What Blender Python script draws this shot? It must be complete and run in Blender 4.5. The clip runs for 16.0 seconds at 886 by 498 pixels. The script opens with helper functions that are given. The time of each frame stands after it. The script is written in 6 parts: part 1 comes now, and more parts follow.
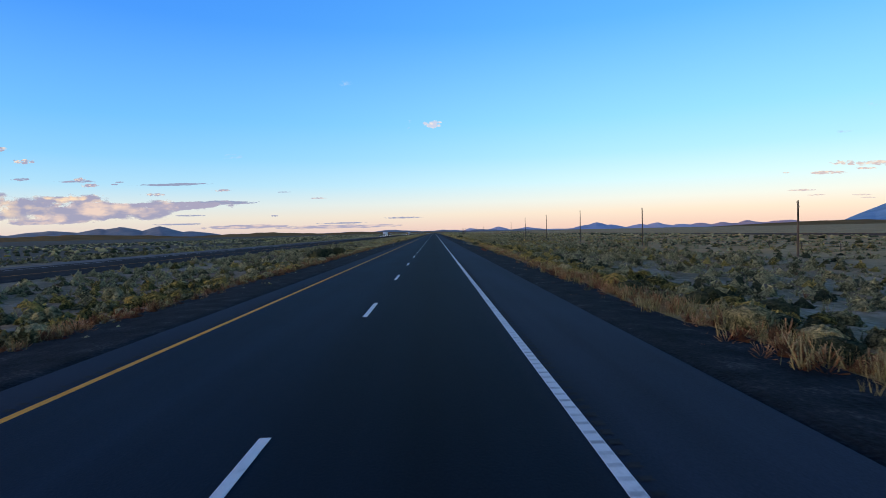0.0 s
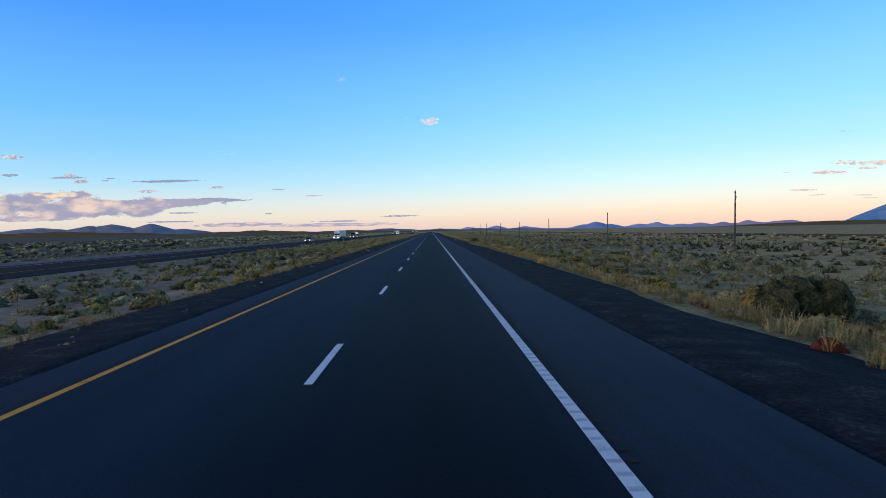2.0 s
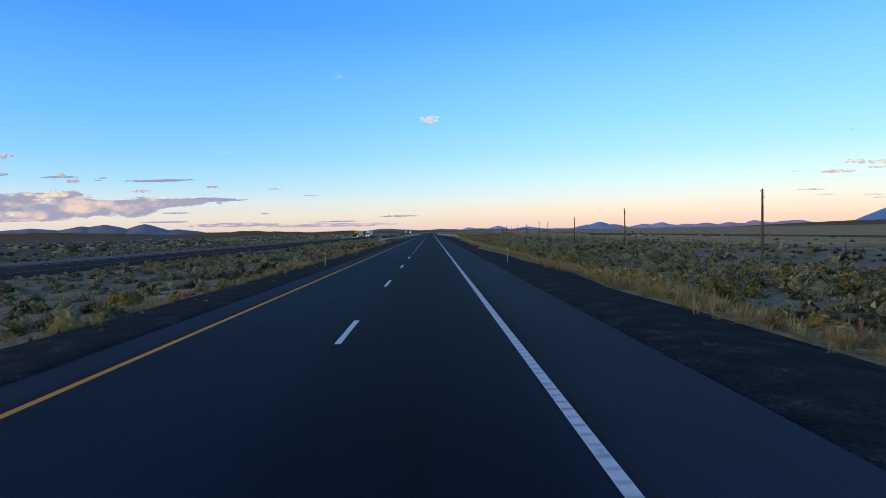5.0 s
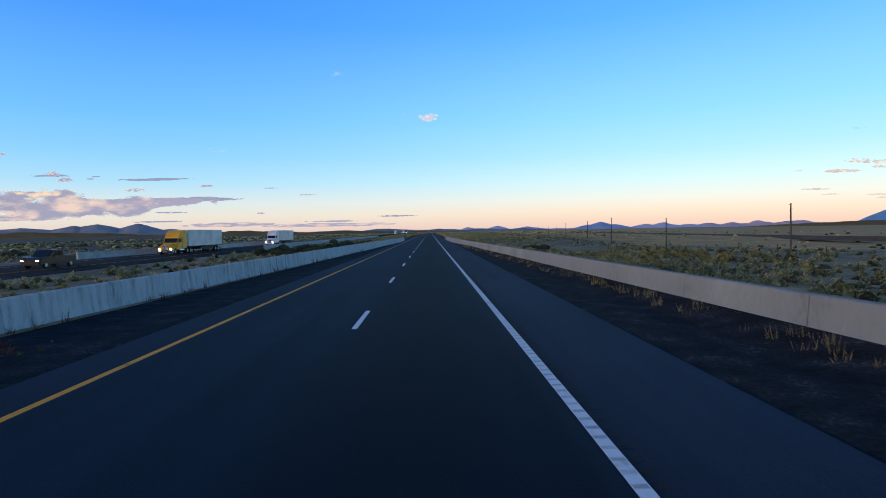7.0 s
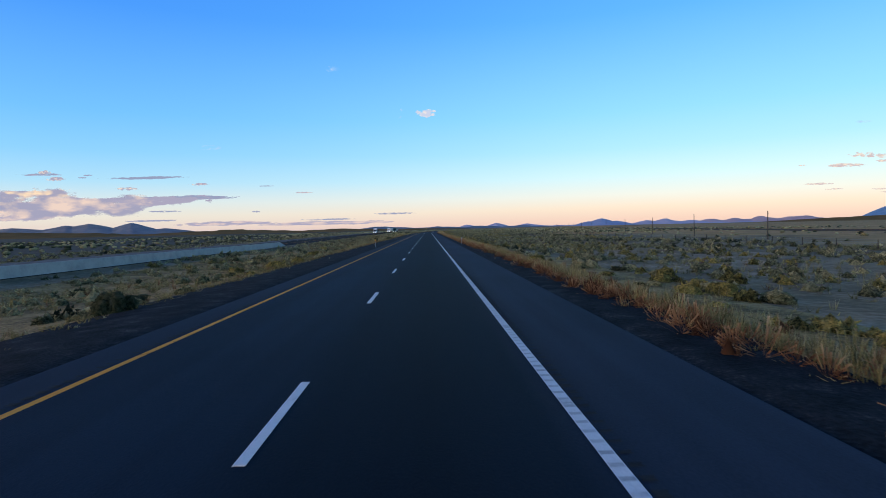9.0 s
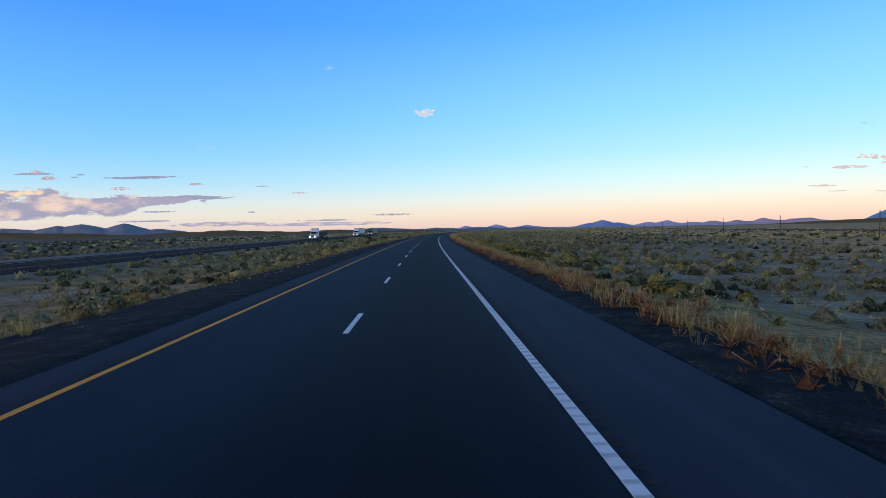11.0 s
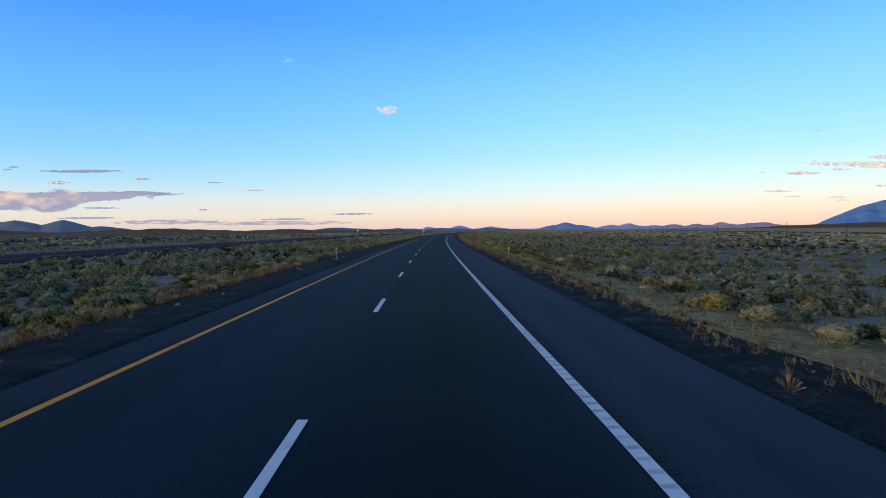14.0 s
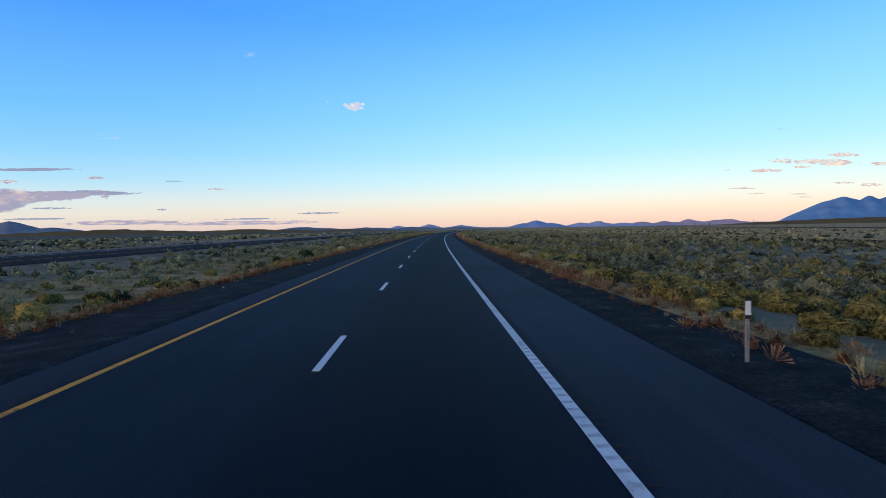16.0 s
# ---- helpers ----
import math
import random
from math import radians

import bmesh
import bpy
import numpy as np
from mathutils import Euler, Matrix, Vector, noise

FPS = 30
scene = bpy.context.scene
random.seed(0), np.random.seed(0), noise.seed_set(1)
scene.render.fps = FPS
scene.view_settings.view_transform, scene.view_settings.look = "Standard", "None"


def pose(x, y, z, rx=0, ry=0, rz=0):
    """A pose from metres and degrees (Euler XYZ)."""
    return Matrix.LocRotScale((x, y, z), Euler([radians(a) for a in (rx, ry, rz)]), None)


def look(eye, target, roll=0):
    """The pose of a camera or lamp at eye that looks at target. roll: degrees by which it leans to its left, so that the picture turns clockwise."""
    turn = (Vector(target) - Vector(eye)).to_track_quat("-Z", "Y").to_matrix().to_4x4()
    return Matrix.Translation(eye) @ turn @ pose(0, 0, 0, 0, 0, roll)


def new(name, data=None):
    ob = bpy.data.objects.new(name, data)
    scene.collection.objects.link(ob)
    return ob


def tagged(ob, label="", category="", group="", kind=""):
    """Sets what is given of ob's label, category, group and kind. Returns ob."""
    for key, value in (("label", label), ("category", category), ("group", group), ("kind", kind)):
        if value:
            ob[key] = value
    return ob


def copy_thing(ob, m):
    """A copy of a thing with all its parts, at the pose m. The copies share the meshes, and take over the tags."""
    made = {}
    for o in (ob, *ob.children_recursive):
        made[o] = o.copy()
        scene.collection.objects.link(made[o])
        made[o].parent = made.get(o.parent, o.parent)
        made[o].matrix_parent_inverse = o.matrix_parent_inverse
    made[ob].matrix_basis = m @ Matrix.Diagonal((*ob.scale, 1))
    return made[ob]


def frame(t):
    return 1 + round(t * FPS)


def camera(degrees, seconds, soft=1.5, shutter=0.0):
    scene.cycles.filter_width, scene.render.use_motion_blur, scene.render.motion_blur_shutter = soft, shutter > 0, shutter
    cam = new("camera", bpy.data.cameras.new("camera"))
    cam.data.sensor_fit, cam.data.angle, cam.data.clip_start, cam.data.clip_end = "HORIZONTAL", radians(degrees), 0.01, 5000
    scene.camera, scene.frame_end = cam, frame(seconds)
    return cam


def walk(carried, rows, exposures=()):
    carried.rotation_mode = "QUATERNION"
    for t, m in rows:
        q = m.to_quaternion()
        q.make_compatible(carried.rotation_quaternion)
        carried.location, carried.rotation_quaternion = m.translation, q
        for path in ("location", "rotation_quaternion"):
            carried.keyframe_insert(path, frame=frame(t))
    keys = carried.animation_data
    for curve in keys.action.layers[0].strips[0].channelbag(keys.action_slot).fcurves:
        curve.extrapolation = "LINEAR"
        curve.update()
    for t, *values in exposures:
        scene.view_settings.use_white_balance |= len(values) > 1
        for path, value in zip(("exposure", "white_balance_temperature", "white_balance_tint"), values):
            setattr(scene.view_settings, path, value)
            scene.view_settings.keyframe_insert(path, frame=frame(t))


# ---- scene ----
# The road is built in true metres and the finished place is set to the travel scale K,
# so that the camera's pace stays within its limit.
K = 0.31
# seconds, place, heading to the right, pitch, lean (degrees)
PATH = [
    (0, (0.6198, -1.9677, 0.7336), 0.865, -1.755, 1.223),
    (0.5, (0.5944, 15.7936, 0.7335), 1.088, -1.803, 0.984),
    (1, (0.5964, 33.5703, 0.7335), 0.935, -1.784, 0.990),
    (1.5, (0.5819, 50.9127, 0.7334), 1.280, -1.896, 0.900),
    (2, (0.6011, 68.2254, 0.7335), 1.200, -1.890, 0.967),
    (2.5, (0.6232, 86.3862, 0.7336), 1.034, -1.878, 1.011),
    (3, (0.6099, 103.6662, 0.7335), 1.178, -1.809, 1.017),
    (3.5, (0.6121, 121.3189, 0.7336), 1.162, -1.871, 0.953),
    (4, (0.6391, 138.6195, 0.7337), 1.197, -1.827, 1.022),
    (6.5, (0.5828, 226.2543, 0.7334), 1.265, -1.874, 0.902),
    (7, (0.5783, 244.3520, 0.7334), 1.356, -1.847, 0.937),
    (7.5, (0.6438, 261.6339, 0.7337), 1.388, -1.876, 1.125),
    (8, (0.6710, 279.0024, 0.7339), 1.260, -2.007, 1.169),
    (8.5, (0.6043, 296.7666, 0.7335), 1.511, -2.053, 1.003),
    (9, (0.6056, 314.8223, 0.7335), 1.498, -2.095, 1.277),
    (11.5, (0.5899, 401.4602, 0.7334), 1.848, -1.942, 0.983),
    (12, (0.7511, 418.7791, 0.7333), 2.644, -1.973, 0.904),
    (12.5, (1.2361, 436.8537, 0.7335), 2.944, -1.982, 0.819),
    (13, (1.9180, 454.5929, 0.7335), 4.103, -1.962, 1.104),
    (13.5, (2.7853, 471.9128, 0.7334), 4.377, -1.879, 0.699),
    (14, (3.8228, 489.1078, 0.7329), 5.627, -1.925, 0.518),
    (14.5, (5.2816, 506.7814, 0.7332), 6.357, -1.930, 0.774),
    (15, (6.9961, 524.9192, 0.7334), 7.131, -1.906, 0.827),
    (15.5, (8.7725, 541.6183, 0.7333), 8.037, -1.933, 0.793),
    (16, (10.8660, 558.8430, 0.7335), 8.743, -2.085, 0.929),
]

cam = camera(77.3, 16.0, soft=0.7, shutter=0.01)


def drive_pose(place, heading, pitch, lean):
    """Level heading first, then the pitch, then the lean about the line of sight."""
    turn = Matrix.Rotation(radians(-heading), 4, "Z") @ Matrix.Rotation(radians(90 + pitch), 4, "X") @ Matrix.Rotation(radians(-lean), 4, "Z")
    return Matrix.Translation(place) @ turn


walk(cam, [(t, drive_pose(p, h, a, r)) for t, p, h, a, r in PATH], exposures=[(0.0, 0.0), (16.0, 0.0)])

# ---- sky and sun ----
SUN_AZ, SUN_EL = -114.0, 9.0   # behind and to the left, just above the horizon
world = bpy.data.worlds.new("dusk_sky")
scene.world = world
world.use_nodes = True
wn, wl = world.node_tree.nodes, world.node_tree.links
wn.clear()


def ramp_of(nodes, stops, interpolation="LINEAR"):
    r = nodes.new("ShaderNodeValToRGB")
    r.color_ramp.interpolation = interpolation
    e = r.color_ramp.elements
    while len(e) < len(stops):
        e.new(0.5)
    for el, (p, c) in zip(e, stops):
        el.position, el.color = p, (*c, 1)
    return r


def srgb(r, g, b):
    return tuple(((c / 255) / 12.92 if c / 255 <= 0.04045 else ((c / 255 + 0.055) / 1.055) ** 2.4) for c in (r, g, b))


tc = wn.new("ShaderNodeTexCoord")
sep = wn.new("ShaderNodeSeparateXYZ")
wl.new(tc.outputs["Generated"], sep.inputs[0])
up = wn.new("ShaderNodeMapRange")
up.inputs["From Min"].default_value, up.inputs["From Max"].default_value = -0.02, 1.0
wl.new(sep.outputs["Z"], up.inputs["Value"])


def by_height(*stops):
    """Colours at sines of elevation."""
    return ramp_of(wn, [((h + 0.02) / 1.02, srgb(*c)) for h, c in stops])


rightside = by_height((-0.02, (222, 184, 182)), (0.008, (240, 202, 188)), (0.030, (248, 224, 202)), (0.052, (240, 240, 230)), (0.085, (212, 245, 251)), (0.13, (176, 234, 253)),
                      (0.19, (147, 222, 255)), (0.34, (92, 183, 255)), (0.42, (77, 168, 255)), (0.60, (36, 80, 150)), (1.0, (20, 48, 98)))
leftside = by_height((-0.02, (196, 170, 190)), (0.008, (224, 206, 202)), (0.030, (230, 224, 214)), (0.052, (214, 228, 232)), (0.085, (170, 220, 248)), (0.13, (136, 206, 252)),
                     (0.19, (109, 191, 253)), (0.34, (64, 151, 253)), (0.42, (54, 140, 250)), (0.60, (36, 80, 150)), (1.0, (20, 48, 98)))
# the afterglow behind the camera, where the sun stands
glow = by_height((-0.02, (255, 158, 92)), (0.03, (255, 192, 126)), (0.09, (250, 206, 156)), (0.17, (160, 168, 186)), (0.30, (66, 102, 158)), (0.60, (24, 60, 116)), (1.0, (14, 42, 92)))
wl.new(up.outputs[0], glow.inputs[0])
wl.new(up.outputs[0], rightside.inputs[0])
wl.new(up.outputs[0], leftside.inputs[0])
side = wn.new("ShaderNodeMapRange")
side.interpolation_type = "SMOOTHSTEP"
side.inputs["From Min"].default_value, side.inputs["From Max"].default_value = -0.6, 0.5
wl.new(sep.outputs["X"], side.inputs["Value"])
mix1 = wn.new("ShaderNodeMix")
mix1.data_type = "RGBA"
wl.new(side.outputs[0], mix1.inputs[0])
wl.new(leftside.outputs[0], mix1.inputs[6])
wl.new(rightside.outputs[0], mix1.inputs[7])
sky = wn.new("ShaderNodeTexSky")
sky.sky_type = "NISHITA"
sky.sun_disc = False
sky.sun_elevation, sky.sun_rotation = radians(SUN_EL), radians(SUN_AZ)
sky.altitude = 1300
bg_a, bg_b, add, wout = wn.new("ShaderNodeBackground"), wn.new("ShaderNodeBackground"), wn.new("ShaderNodeAddShader"), wn.new("ShaderNodeOutputWorld")
bg_a.inputs["Strength"].default_value = 0.97
bg_b.inputs["Strength"].default_value = 0.02
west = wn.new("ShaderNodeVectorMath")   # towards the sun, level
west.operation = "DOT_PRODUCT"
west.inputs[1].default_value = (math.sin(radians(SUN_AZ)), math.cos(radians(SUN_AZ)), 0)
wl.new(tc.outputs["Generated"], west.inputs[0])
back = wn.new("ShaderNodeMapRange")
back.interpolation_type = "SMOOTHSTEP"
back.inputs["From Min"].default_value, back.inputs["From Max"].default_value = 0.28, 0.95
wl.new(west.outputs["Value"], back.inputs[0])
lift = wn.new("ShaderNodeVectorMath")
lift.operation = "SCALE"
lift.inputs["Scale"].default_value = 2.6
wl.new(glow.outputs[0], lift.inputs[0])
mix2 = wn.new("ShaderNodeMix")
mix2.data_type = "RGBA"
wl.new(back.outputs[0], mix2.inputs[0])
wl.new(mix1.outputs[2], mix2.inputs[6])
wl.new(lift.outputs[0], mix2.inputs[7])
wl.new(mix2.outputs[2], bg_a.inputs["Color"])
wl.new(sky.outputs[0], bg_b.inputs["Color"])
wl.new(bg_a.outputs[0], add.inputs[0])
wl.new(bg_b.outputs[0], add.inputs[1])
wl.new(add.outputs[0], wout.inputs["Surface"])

sun = new("sun", bpy.data.lights.new("sun", "SUN"))
sun.data.energy, sun.data.angle, sun.data.color = 1.35, radians(24), (1.0, 0.81, 0.60)
sun.matrix_world = look((0, 0, 0), (-math.sin(radians(SUN_AZ)) * math.cos(radians(SUN_EL)), -math.cos(radians(SUN_AZ)) * math.cos(radians(SUN_EL)), -math.sin(radians(SUN_EL))))


# ---- materials ----
def material(name, stops, scale=3.0, fine=40.0, rough=0.85, bump=0.15, bump_dist=0.02, metal=0.0, stretch=(1, 1, 1), island=0.0, per_object=0.0, spec=0.3, detail=5.0, grain=0.35):
    """A surface whose colour wanders through the stops by broad noise, with finer grain on top and a fine relief."""
    m = bpy.data.materials.new(name)
    m.use_nodes = True
    n, l = m.node_tree.nodes, m.node_tree.links
    bs = n["Principled BSDF"]
    co = n.new("ShaderNodeTexCoord")
    mp = n.new("ShaderNodeMapping")
    mp.inputs["Scale"].default_value = stretch
    l.new(co.outputs["Object"], mp.inputs[0])
    big, small = n.new("ShaderNodeTexNoise"), n.new("ShaderNodeTexNoise")
    big.inputs["Scale"].default_value, big.inputs["Detail"].default_value = scale, detail
    small.inputs["Scale"].default_value, small.inputs["Detail"].default_value = fine, 3.0
    l.new(mp.outputs[0], big.inputs["Vector"])
    l.new(mp.outputs[0], small.inputs["Vector"])
    f = n.new("ShaderNodeMath")
    f.operation = "MULTIPLY_ADD"
    f.inputs[1].default_value = grain
    l.new(small.outputs[0], f.inputs[0])
    off = n.new("ShaderNodeMath")
    off.operation = "SUBTRACT"
    l.new(big.outputs[0], off.inputs[0])
    off.inputs[1].default_value = grain / 2
    l.new(off.outputs[0], f.inputs[2])
    last = f
    for amount, node, out in ((island, "ShaderNodeNewGeometry", "Random Per Island"), (per_object, "ShaderNodeObjectInfo", "Random")):
        if amount:
            g = n.new(node)
            a = n.new("ShaderNodeMath")
            a.operation = "MULTIPLY_ADD"
            a.inputs[1].default_value = amount
            l.new(g.outputs[out], a.inputs[0])
            b = n.new("ShaderNodeMath")
            b.operation = "SUBTRACT"
            b.inputs[1].default_value = amount / 2
            l.new(last.outputs[0], b.inputs[0])
            l.new(b.outputs[0], a.inputs[2])
            last = a
    r = ramp_of(n, stops)
    l.new(last.outputs[0], r.inputs[0])
    l.new(r.outputs[0], bs.inputs["Base Color"])
    bs.inputs["Roughness"].default_value, bs.inputs["Metallic"].default_value = rough, metal
    bs.inputs["Specular IOR Level"].default_value = spec
    if bump:
        bp = n.new("ShaderNodeBump")
        bp.inputs["Strength"].default_value, bp.inputs["Distance"].default_value = bump, bump_dist
        l.new(small.outputs[0], bp.inputs["Height"])
        l.new(bp.outputs[0], bs.inputs["Normal"])
    return m


def plant_material(name, stops, clump=7.0, fine=30.0, tip=0.55, vary=0.40, relief=0.18, busy=1.0):
    """Foliage: leafy clumps with relief, each plant its own shade, bloom and outer twigs paler, the core darkened in
    colour like inner shade.
    """
    m = bpy.data.materials.new(name)
    m.use_nodes = True
    n, l = m.node_tree.nodes, m.node_tree.links
    bs = n["Principled BSDF"]
    co = n.new("ShaderNodeTexCoord")
    big, small = n.new("ShaderNodeTexNoise"), n.new("ShaderNodeTexNoise")
    big.inputs["Scale"].default_value, big.inputs["Detail"].default_value, big.inputs["Roughness"].default_value = clump, 3, 0.6
    small.inputs["Scale"].default_value, small.inputs["Detail"].default_value = fine, 2
    l.new(co.outputs["Object"], big.inputs["Vector"])
    l.new(co.outputs["Object"], small.inputs["Vector"])
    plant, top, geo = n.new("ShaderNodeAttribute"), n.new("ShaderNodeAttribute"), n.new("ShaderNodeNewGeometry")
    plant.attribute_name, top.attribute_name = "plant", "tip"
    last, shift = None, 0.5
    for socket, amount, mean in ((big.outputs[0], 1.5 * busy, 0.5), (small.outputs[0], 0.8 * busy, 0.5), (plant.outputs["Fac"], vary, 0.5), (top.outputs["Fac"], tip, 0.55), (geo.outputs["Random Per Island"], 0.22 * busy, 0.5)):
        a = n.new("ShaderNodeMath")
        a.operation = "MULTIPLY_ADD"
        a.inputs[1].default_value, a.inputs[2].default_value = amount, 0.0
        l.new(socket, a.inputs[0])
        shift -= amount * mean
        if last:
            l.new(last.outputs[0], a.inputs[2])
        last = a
    end = n.new("ShaderNodeMath")
    end.operation = "ADD"
    end.inputs[1].default_value = shift
    l.new(last.outputs[0], end.inputs[0])
    r = ramp_of(n, stops)
    l.new(end.outputs[0], r.inputs[0])
    l.new(r.outputs[0], bs.inputs["Base Color"])
    bs.inputs["Roughness"].default_value, bs.inputs["Specular IOR Level"].default_value = 0.95, 0.08
    if relief:
        both = n.new("ShaderNodeMath")
        both.operation = "MULTIPLY_ADD"
        both.inputs[1].default_value = 0.35
        l.new(small.outputs[0], both.inputs[0])
        l.new(big.outputs[0], both.inputs[2])
        bp = n.new("ShaderNodeBump")
        bp.inputs["Strength"].default_value, bp.inputs["Distance"].default_value = 0.9, relief
        l.new(both.outputs[0], bp.inputs["Height"])
        l.new(bp.outputs[0], bs.inputs["Normal"])
    thin, mix = n.new("ShaderNodeBsdfTranslucent"), n.new("ShaderNodeMixShader")   # leaves and blades let light through
    mix.inputs[0].default_value = 0.25 if relief else 0.45
    l.new(r.outputs[0], thin.inputs["Color"])
    l.new(bs.outputs[0], mix.inputs[1])
    l.new(thin.outputs[0], mix.inputs[2])
    l.new(mix.outputs[0], n["Material Output"].inputs["Surface"])
    return m


def shades(*cols, lo=0.3, hi=0.7):
    k = len(cols) - 1
    return [(lo + (hi - lo) * i / k, c) for i, c in enumerate(cols)]


def plain(name, col, rough=0.5, metal=0.0, spec=0.4, vary=0.12, scale=4.0):
    d = tuple(c * (1 - vary) for c in col)
    b = tuple(min(1, c * (1 + vary)) for c in col)
    return material(name, shades(d, col, b), scale=scale, fine=60, rough=rough, metal=metal, spec=spec, bump=0.03, bump_dist=0.002)


def glowing(name, col, strength):
    m = bpy.data.materials.new(name)
    m.use_nodes = True
    b = m.node_tree.nodes["Principled BSDF"]
    b.inputs["Base Color"].default_value = (*col, 1)
    b.inputs["Emission Color"].default_value = (*col, 1)
    b.inputs["Emission Strength"].default_value = strength
    return m


M_SOIL = material("dry_soil_and_stubble", shades((0.165, 0.109, 0.0504), (0.228, 0.153, 0.0757), (0.29, 0.196, 0.105), (0.359, 0.245, 0.145), (0.479, 0.338, 0.232), lo=0.3, hi=0.78), scale=0.22, fine=2.6, rough=0.95, bump=0.5, bump_dist=0.05, grain=0.95)
M_GRAVEL = material("dark_gravel", shades((0.0058, 0.00787, 0.0108), (0.0116, 0.0153, 0.0204), (0.0215, 0.0256, 0.0315), (0.0662, 0.0678, 0.0696), lo=0.28, hi=0.8), scale=1.2, fine=14, rough=0.95, bump=0.4, bump_dist=0.03, spec=0.08, grain=0.8)
M_WHITE = material("worn_white_paint", shades((0.42, 0.42, 0.42), (0.76, 0.76, 0.76), (0.84, 0.84, 0.84), lo=0.25, hi=0.5), scale=1.6, fine=14, rough=0.7, bump=0.3)
M_YELLOW = material("worn_yellow_paint", shades((0.30, 0.11, 0.012), (0.95, 0.35, 0.018), (0.96, 0.38, 0.025), lo=0.25, hi=0.5), scale=1.6, fine=14, rough=0.7, bump=0.3)
M_GROOVE = material("milled_groove", shades((0.012, 0.015, 0.018), (0.022, 0.026, 0.030)), scale=4, fine=40, rough=0.95)
# stained concrete with the blue sky light on the median parapet put into its colour
M_CONCRETE = material("sky_tinted_stained_concrete", shades((0.17, 0.185, 0.19), (0.314, 0.354, 0.389), (0.389, 0.437, 0.476), (0.446, 0.494, 0.534), lo=0.27, hi=0.6), scale=1.7, fine=9, rough=0.9, bump=0.25, stretch=(2.2, 2.2, 0.3), per_object=0.08)
M_PALE = material("pale_blue_grey_concrete", shades((0.30, 0.31, 0.31), (0.38, 0.39, 0.385), (0.43, 0.44, 0.43)), scale=0.8, fine=6, rough=0.92, bump=0.15, per_object=0.06)
M_BEIGE = material("beige_concrete", shades((0.122, 0.134, 0.143), (0.184, 0.204, 0.216), (0.204, 0.224, 0.238), (0.239, 0.262, 0.277), lo=0.2, hi=0.75), scale=0.4, fine=7, rough=0.92, bump=0.2, stretch=(1, 1, 0.6), per_object=0.06)
M_SAGE = plant_material("grey_green_sagebrush", shades((0.0655, 0.0679, 0.0326), (0.261, 0.247, 0.12), (0.512, 0.455, 0.231), (0.812, 0.688, 0.363), lo=0.18, hi=0.85))
M_RABBIT = plant_material("yellow_green_rabbitbrush", shades((0.0596, 0.0554, 0.0173), (0.273, 0.225, 0.0663), (0.553, 0.418, 0.123), (0.877, 0.632, 0.195), lo=0.18, hi=0.85), tip=0.42)
M_DARKBUSH = plant_material("dark_green_greasewood", shades((0.0248, 0.033, 0.0179), (0.055, 0.0688, 0.0358), (0.103, 0.117, 0.0618), (0.158, 0.158, 0.0894), lo=0.2, hi=0.85))
M_ORANGE = plant_material("rusty_dry_weeds", shades((0.12, 0.0534, 0.0267), (0.239, 0.116, 0.0562), (0.365, 0.204, 0.104), (0.477, 0.329, 0.19), lo=0.2, hi=0.85), clump=2.0, relief=0, busy=0.4)
M_STRAW = plant_material("straw_coloured_grass", shades((0.141, 0.116, 0.0476), (0.266, 0.212, 0.0893), (0.416, 0.325, 0.148), (0.598, 0.469, 0.253), lo=0.2, hi=0.85), clump=1.5, relief=0, busy=0.4)
M_RED = plant_material("red_thistle", shades((0.068, 0.0195, 0.0146), (0.131, 0.041, 0.027), (0.194, 0.0731, 0.0468), (0.253, 0.117, 0.078), lo=0.2, hi=0.85), clump=2.0, relief=0, busy=0.4)
M_WOOD = material("weathered_grey_wood", shades((0.045, 0.034, 0.027), (0.085, 0.065, 0.052), (0.13, 0.105, 0.085)), scale=1.5, fine=14, rough=0.9, stretch=(4, 4, 0.4))
M_STEEL = material("galvanised_steel", shades((0.30, 0.31, 0.32), (0.42, 0.43, 0.44)), scale=3, fine=30, rough=0.5, metal=0.7)
M_WHITESHEET = plain("white_reflective_sheet", (0.62, 0.64, 0.66), rough=0.4)
M_AMBER = plain("amber_reflective_sheet", (0.85, 0.42, 0.02), rough=0.4)
M_BLUESHEET = plain("blue_reflective_sheet", (0.015, 0.05, 0.55), rough=0.4)
M_BLACK = plain("black_band", (0.012, 0.012, 0.012), rough=0.6)


